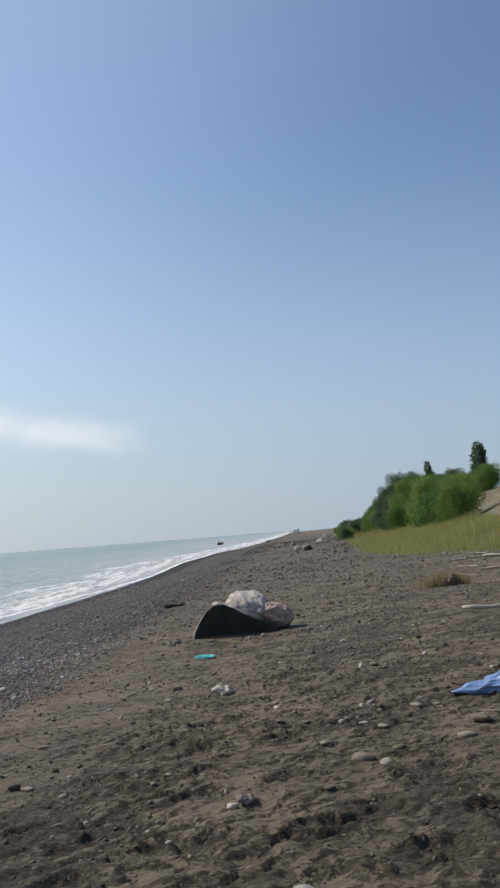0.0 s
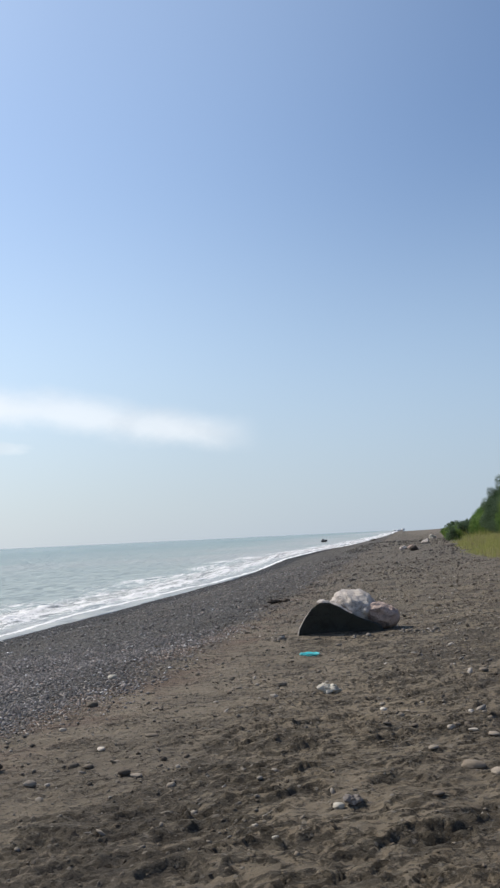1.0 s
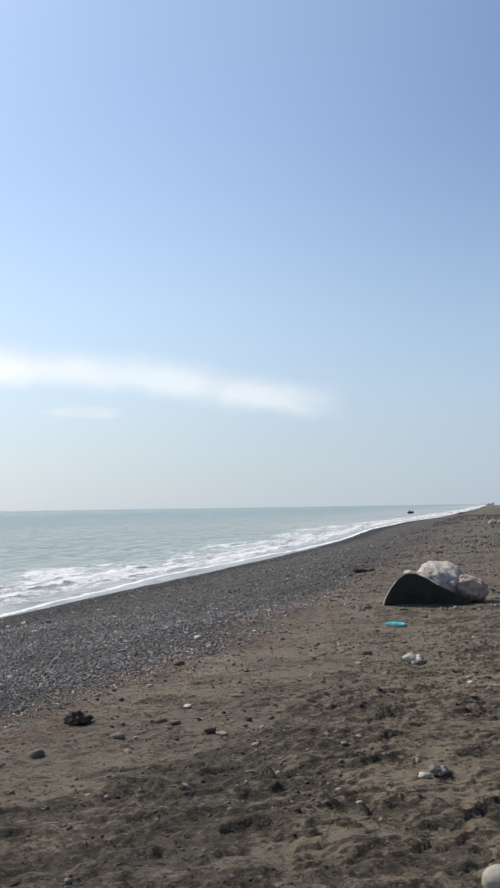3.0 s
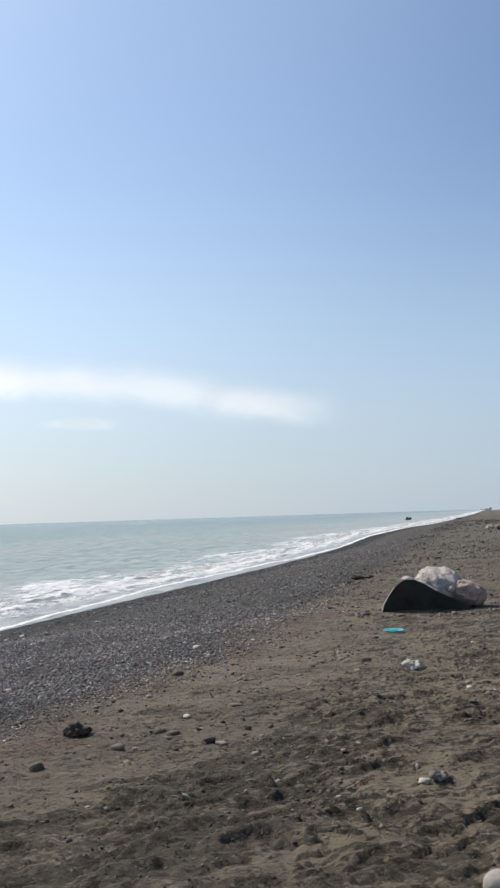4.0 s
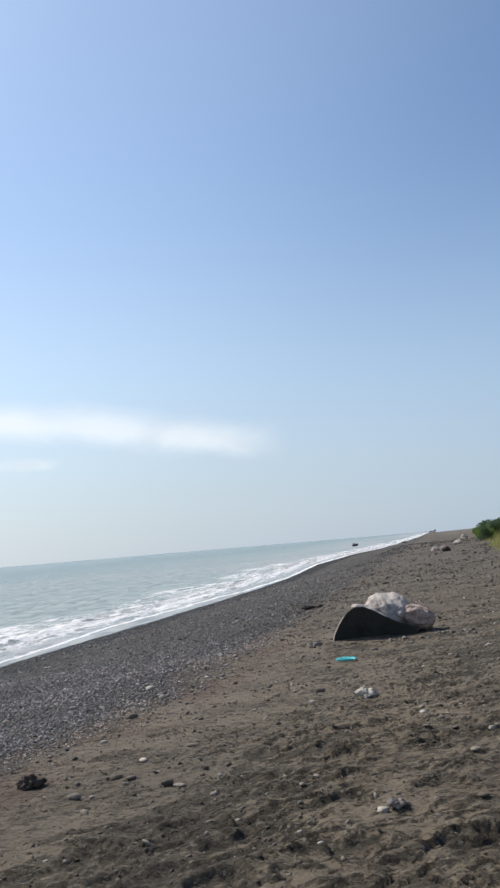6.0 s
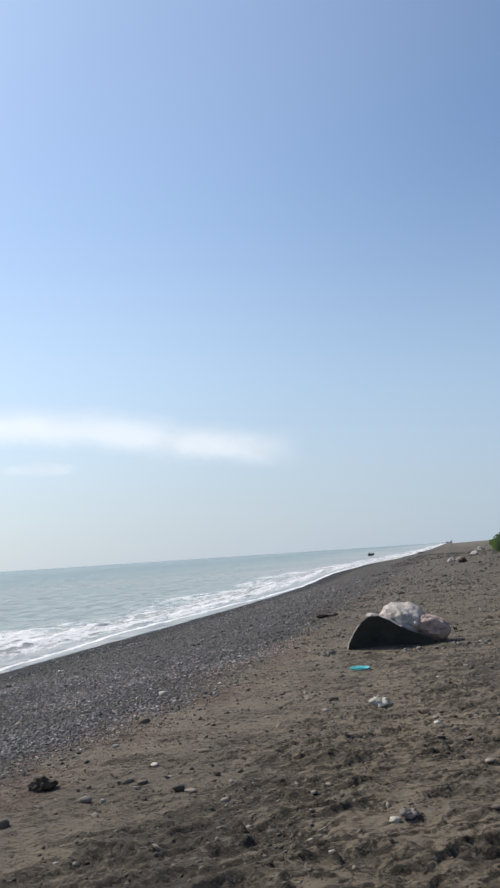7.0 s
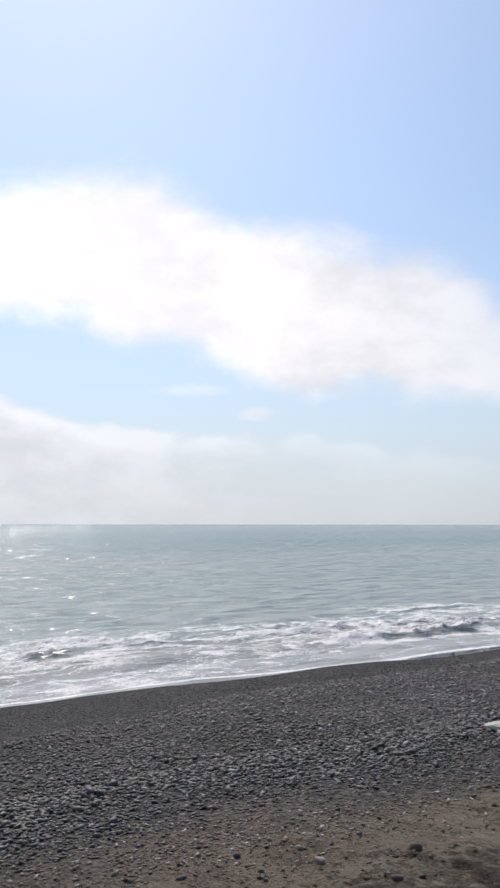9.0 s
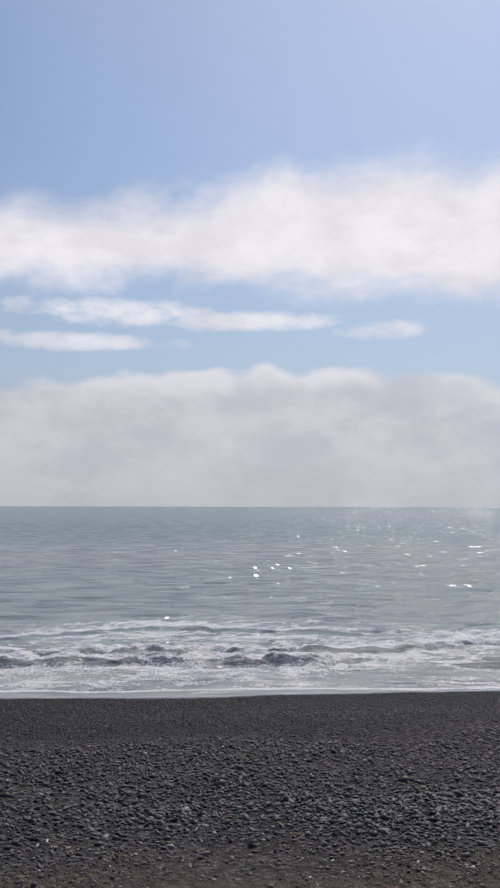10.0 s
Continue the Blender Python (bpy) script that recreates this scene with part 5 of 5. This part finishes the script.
def driftwood(x, y, turn, length, thick, seed, label, lift=0.6, mat=None):
    q = random.Random(seed)
    bend = q.uniform(-0.12, 0.12) * length
    pts = [(length * (i / 9 - 0.5), bend * math.sin(3.1 * i / 9) + q.uniform(-0.035, 0.035) * length, thick * lift * 0.6 + q.uniform(0, 0.02) * length + 0.12 * length * max(0, lift - 0.7) * i / 9) for i in range(10)]
    rad = [0.36 * thick * (0.5 + 0.5 * math.sin(0.6 + 2.1 * i / 9)) * q.uniform(0.7, 1.25) for i in range(10)]
    ob = part("driftwood", lathe_tube(pts, rad, 7, 0.35, seed), mat or MAT_WOOD)
    if q.random() < 0.5:
        k = q.choice([3, 4, 5, 6])
        base, way = Vector(pts[k]), Vector((q.uniform(-0.5, 0.5), q.choice([-1, 1]) * q.uniform(0.5, 1.0), q.uniform(0.1, 0.6)))
        part("branch", lathe_tube([base, base + way * 0.12 * length, base + way * 0.22 * length + Vector((0.04 * length, 0, 0))], [0.22 * thick, 0.17 * thick, 0.07 * thick], 6, 0.25, seed + 1), mat or MAT_WOOD, ob)
    ob.matrix_world = pose(x, y, on(x, y), 0, 0, turn)
    return tagged(ob, label, "driftwood", "driftwood on the sand")


for az, el, turn, length, thick, label in (
        (-11.05, -2.68, 10, 0.6, 0.10, "bleached white driftwood branch by the grass"), (-12.27, -2.66, -25, 0.6, 0.14, "bleached driftwood log beside the grass"),
        (-13.02, -2.86, 60, 0.9, 0.09, "crooked pale driftwood branch by the grass"), (-11.62, -2.46, 35, 0.8, 0.09, "long pale driftwood pole by the grass"),
        (-12.25, -3.41, 5, 0.7, 0.07, "bleached flat driftwood piece on the sand"), (-10.65, -3.75, -40, 0.5, 0.05, "short white stick lying on the sand"),
        (-12.46, -5.85, 8, 1.3, 0.1, "pale worn plank half buried in sand"), (-11.12, -12.06, -18, 0.30, 0.014, "thin pale stick beside the blue bag"),
        (-8.27, -2.07, 0, 0.7, 0.1, "pale driftwood at the grass edge"), (-4.85, -1.41, 0, 0.9, 0.14, "white driftwood log at the grass edge"),
        (10.54, -16.99, 75, 0.13, 0.007, "thin curved pale twig on the sand")):
    x, y = ground_at(az, el)
    driftwood(x, y, turn, length, thick, int(abs(az * 100)), label)


r2 = random.Random(31)
for k in range(20):
    x, y = ground_at(r2.uniform(-14.5, -9.6), r2.uniform(-3.5, -2.35))
    driftwood(x, y, r2.uniform(0, 180), r2.uniform(0.25, 0.7), r2.uniform(0.03, 0.09), 700 + k, "short bleached driftwood stick among others by the grass", r2.uniform(0.5, 1.4))


def far_rock(az, el, width, mat, label, seed, flat=0.6):
    x, y = ground_at(az, el)
    v, f = stone_mesh(seed, flat, 0.4, 4)
    ob = new("rock", mesh_of("rock", v, f, mat))
    ob.matrix_world = pose(x, y, on(x, y) + width * 0.1, 0, 0, seed * 37) @ Matrix.Diagonal((width, width, width, 1))
    return tagged(ob, label, "rock", "rocks along the beach")


far_rock(0.09, -1.30, 0.62, MAT_BOULDER, "pale flat rock far along the beach", 5)
far_rock(-0.59, -1.39, 0.8, MAT_CLOD, "dark lumpy rock far along the beach", 6)
far_rock(-0.39, -1.23, 0.6, MAT_PINK, "pinkish rock among darker ones", 7)
far_rock(-1.36, -0.98, 0.75, MAT_BOULDER, "grey pointed rock far along the beach", 8, 0.8)
far_rock(-1.83, -0.66, 1.05, MAT_WHITE, "whitish rock far along the beach", 9, 0.7)
far_rock(1.89, -0.62, 1.1, MAT_CLOD, "dark flat rock near the wash", 10, 0.35)
far_rock(8.75, -4.38, 0.36, MAT_CLOD, "dark crumbly clod where sand meets shingle", 11, 0.3)
far_rock(8.05, -4.3, 0.3, MAT_CLOD, "dark crumbly clod where sand meets shingle", 12, 0.35)
far_rock(9.5, -4.6, 0.2, MAT_CLOD, "small dark clod where sand meets shingle", 13, 0.3)


def crumpled(name, length, wide, tall, seed, mat):
    """A limp plastic bag: a pointed, twisted neck that opens into a slack, dented body."""
    v, f = ball(6)
    out = []
    for p in v:
        t = (p[0] + 1) / 2
        slim = min(1.0, 0.3 + 1.1 * t)
        q = Vector((p[0] * length / 2, p[1] * wide / 2 * slim, p[2] * tall / 2 * slim))
        c = Vector((q.x * 2.2 + seed, q.y * 5.0 + q.x * 1.5, q.z * 5.0))
        crease = 0.6 * abs(noise.noise(c)) + 0.45 * abs(noise.noise(c * 2.3 + Vector((4, 1, 2)))) + 0.2 * abs(noise.noise(c * 5.1))
        q += Vector((p[0] * 0.3, p[1], p[2])) * (1.1 * tall * (0.32 - crease)) * slim
        q.z = max(q.z, -tall * 0.3 * slim - 0.01)
        out.append(q)
    return mesh_of(name, out, f, mat)


x, y = ground_at(-8.66, -10.87)
bag = new("plastic_bag", crumpled("plastic_bag", 1.06, 0.44, 0.2, 5.0, MAT_BLUE))
bag.matrix_world = pose(x + 0.52, y + 0.0, on(x + 0.5, y) + 0.035, 0, -3, 6)
tagged(bag, "shiny crumpled blue plastic bag lying on the sand", "bag")

x, y = ground_at(6.80, -7.82)
bm = bmesh.new()
q = random.Random(4)
for k in range(4):
    wide, deep, ox, oy = q.uniform(0.17, 0.23), q.uniform(0.13, 0.2), q.uniform(-0.03, 0.03), q.uniform(-0.03, 0.03)
    edge = []
    for i in range(40):
        a = i / 40 * 2 * math.pi
        c = Vector((ox + wide * math.cos(a), oy + deep * math.sin(a), 0.012 + 0.006 * k + 0.012 * math.sin(3 * a + k) ** 2 + q.uniform(0, 0.01)))
        o = Vector((math.cos(a) * 0.8, math.sin(a) * 0.8, 0.6)) * q.uniform(0.008, 0.017)
        lift = Vector((0, 0, 0.003))
        edge.append((bm.verts.new(c - o), bm.verts.new(c + o), bm.verts.new(c + o + lift), bm.verts.new(c - o + lift)))
    for e, g in zip(edge, edge[1:] + edge[:1]):
        for i in range(4):
            bm.faces.new((e[i], e[(i + 1) % 4], g[(i + 1) % 4], g[i]))
wrap = part("plastic_wrapper", bm, MAT_CYAN)
wrap.matrix_world = pose(x, y, on(x, y), 0, 0, 15) @ Matrix.Diagonal((0.6, 0.75, 0.7, 1))
tagged(wrap, "flattened oval loop of turquoise plastic on the sand", "litter")

# mound of sand with dry grass
x, y = ground_at(-9.60, -4.30)
v, f = stone_mesh(55, 0.7, 0.55, 5)
mound = new("sand_mound", mesh_of("sand_mound", v, f, plain("mound_earth", (0.19, 0.145, 0.1), 0.95, 0.5, 7.0, (0.05, 0.038, 0.027))))
mound.matrix_world = pose(x, y, on(x, y) + 0.05, 0, 0, 30) @ Matrix.Diagonal((0.4, 0.36, 0.4, 1))
tagged(mound, "small earth mound with dry grass on the sand", "mound")


# boat far off along the shore
def boat(x, y):
    root = new("boat")
    bm = bmesh.new()
    rows = []
    for i in range(9):
        t = i / 8
        w = 0.75 * math.sin(min(1.0, 0.25 + t * 1.15) * 1.57) * (1 - max(0, t - 0.72) * 3.2)
        rows.append([bm.verts.new((4.2 * (t - 0.5), w * s, z + 0.35 * t * t)) for s, z in ((-1, 0.75), (-0.8, 0.2), (0, -0.1), (0.8, 0.2), (1, 0.75))])
    for a, b in zip(rows, rows[1:]):
        for i in range(4):
            bm.faces.new((a[i], a[i + 1], b[i + 1], b[i]))
        bm.faces.new((a[0], b[0], b[4], a[4]))
    bm.faces.new(rows[0])
    part("hull", bm, MAT_HULL, root)
    bm = bmesh.new()
    bmesh.ops.create_cube(bm, size=1.0)
    bmesh.ops.transform(bm, matrix=Matrix.Translation((-0.9, 0, 0.85)) @ Matrix.Diagonal((0.9, 0.8, 0.9, 1)), verts=bm.verts)
    bmesh.ops.bevel(bm, geom=bm.edges[:], offset=0.08, segments=2, affect="EDGES")
    part("engine_box", bm, MAT_HULL, root)
    bm = bmesh.new()
    tube(bm, (0.3, 0, 0.3), (0.35, 0, 1.5), 0.09, 0.06)
    part("mast", bm, MAT_HULL, root)
    root.matrix_world = pose(x, y, SEA - 0.05, 0, 0, 25) @ Matrix.Diagonal((0.5, 0.5, 0.85, 1))
    return tagged(root, "small dark open boat lying off the beach", "boat")


boat(-291 * math.sin(radians(5.15)), 290)


def far_block(x, y, wide, tall):
    root = new("building")
    bm = bmesh.new()
    for k, (o, w, h) in enumerate(((0, 0.5, 0.6), (0.45, 0.35, 1.0), (-0.4, 0.3, 0.45))):
        made = bmesh.ops.create_cube(bm, size=1.0)["verts"]
        bmesh.ops.transform(bm, matrix=Matrix.Translation((o * wide, 0, h * tall / 2)) @ Matrix.Diagonal((w * wide, 10, h * tall, 1)), verts=made)
    part("wall", bm, MAT_FAR, root)
    root.matrix_world = pose(x, y, SEA, 0, 0, 0)
    return tagged(root, "pale low buildings far off on the coast", "building")


far_block(-9.1, 2000, 22, 5)

# dry tuft on the mound
mx, my = ground_at(-9.13, -4.29)
grass("dry_tuft", 2200, mx - 0.7, mx + 0.6, my - 0.4, my + 0.5, 0.46, MAT_DRYGRASS, "tuft of dry straw-coloured grass on the sand", lambda x, y: np.exp(-((x - mx) / 0.45) ** 2))
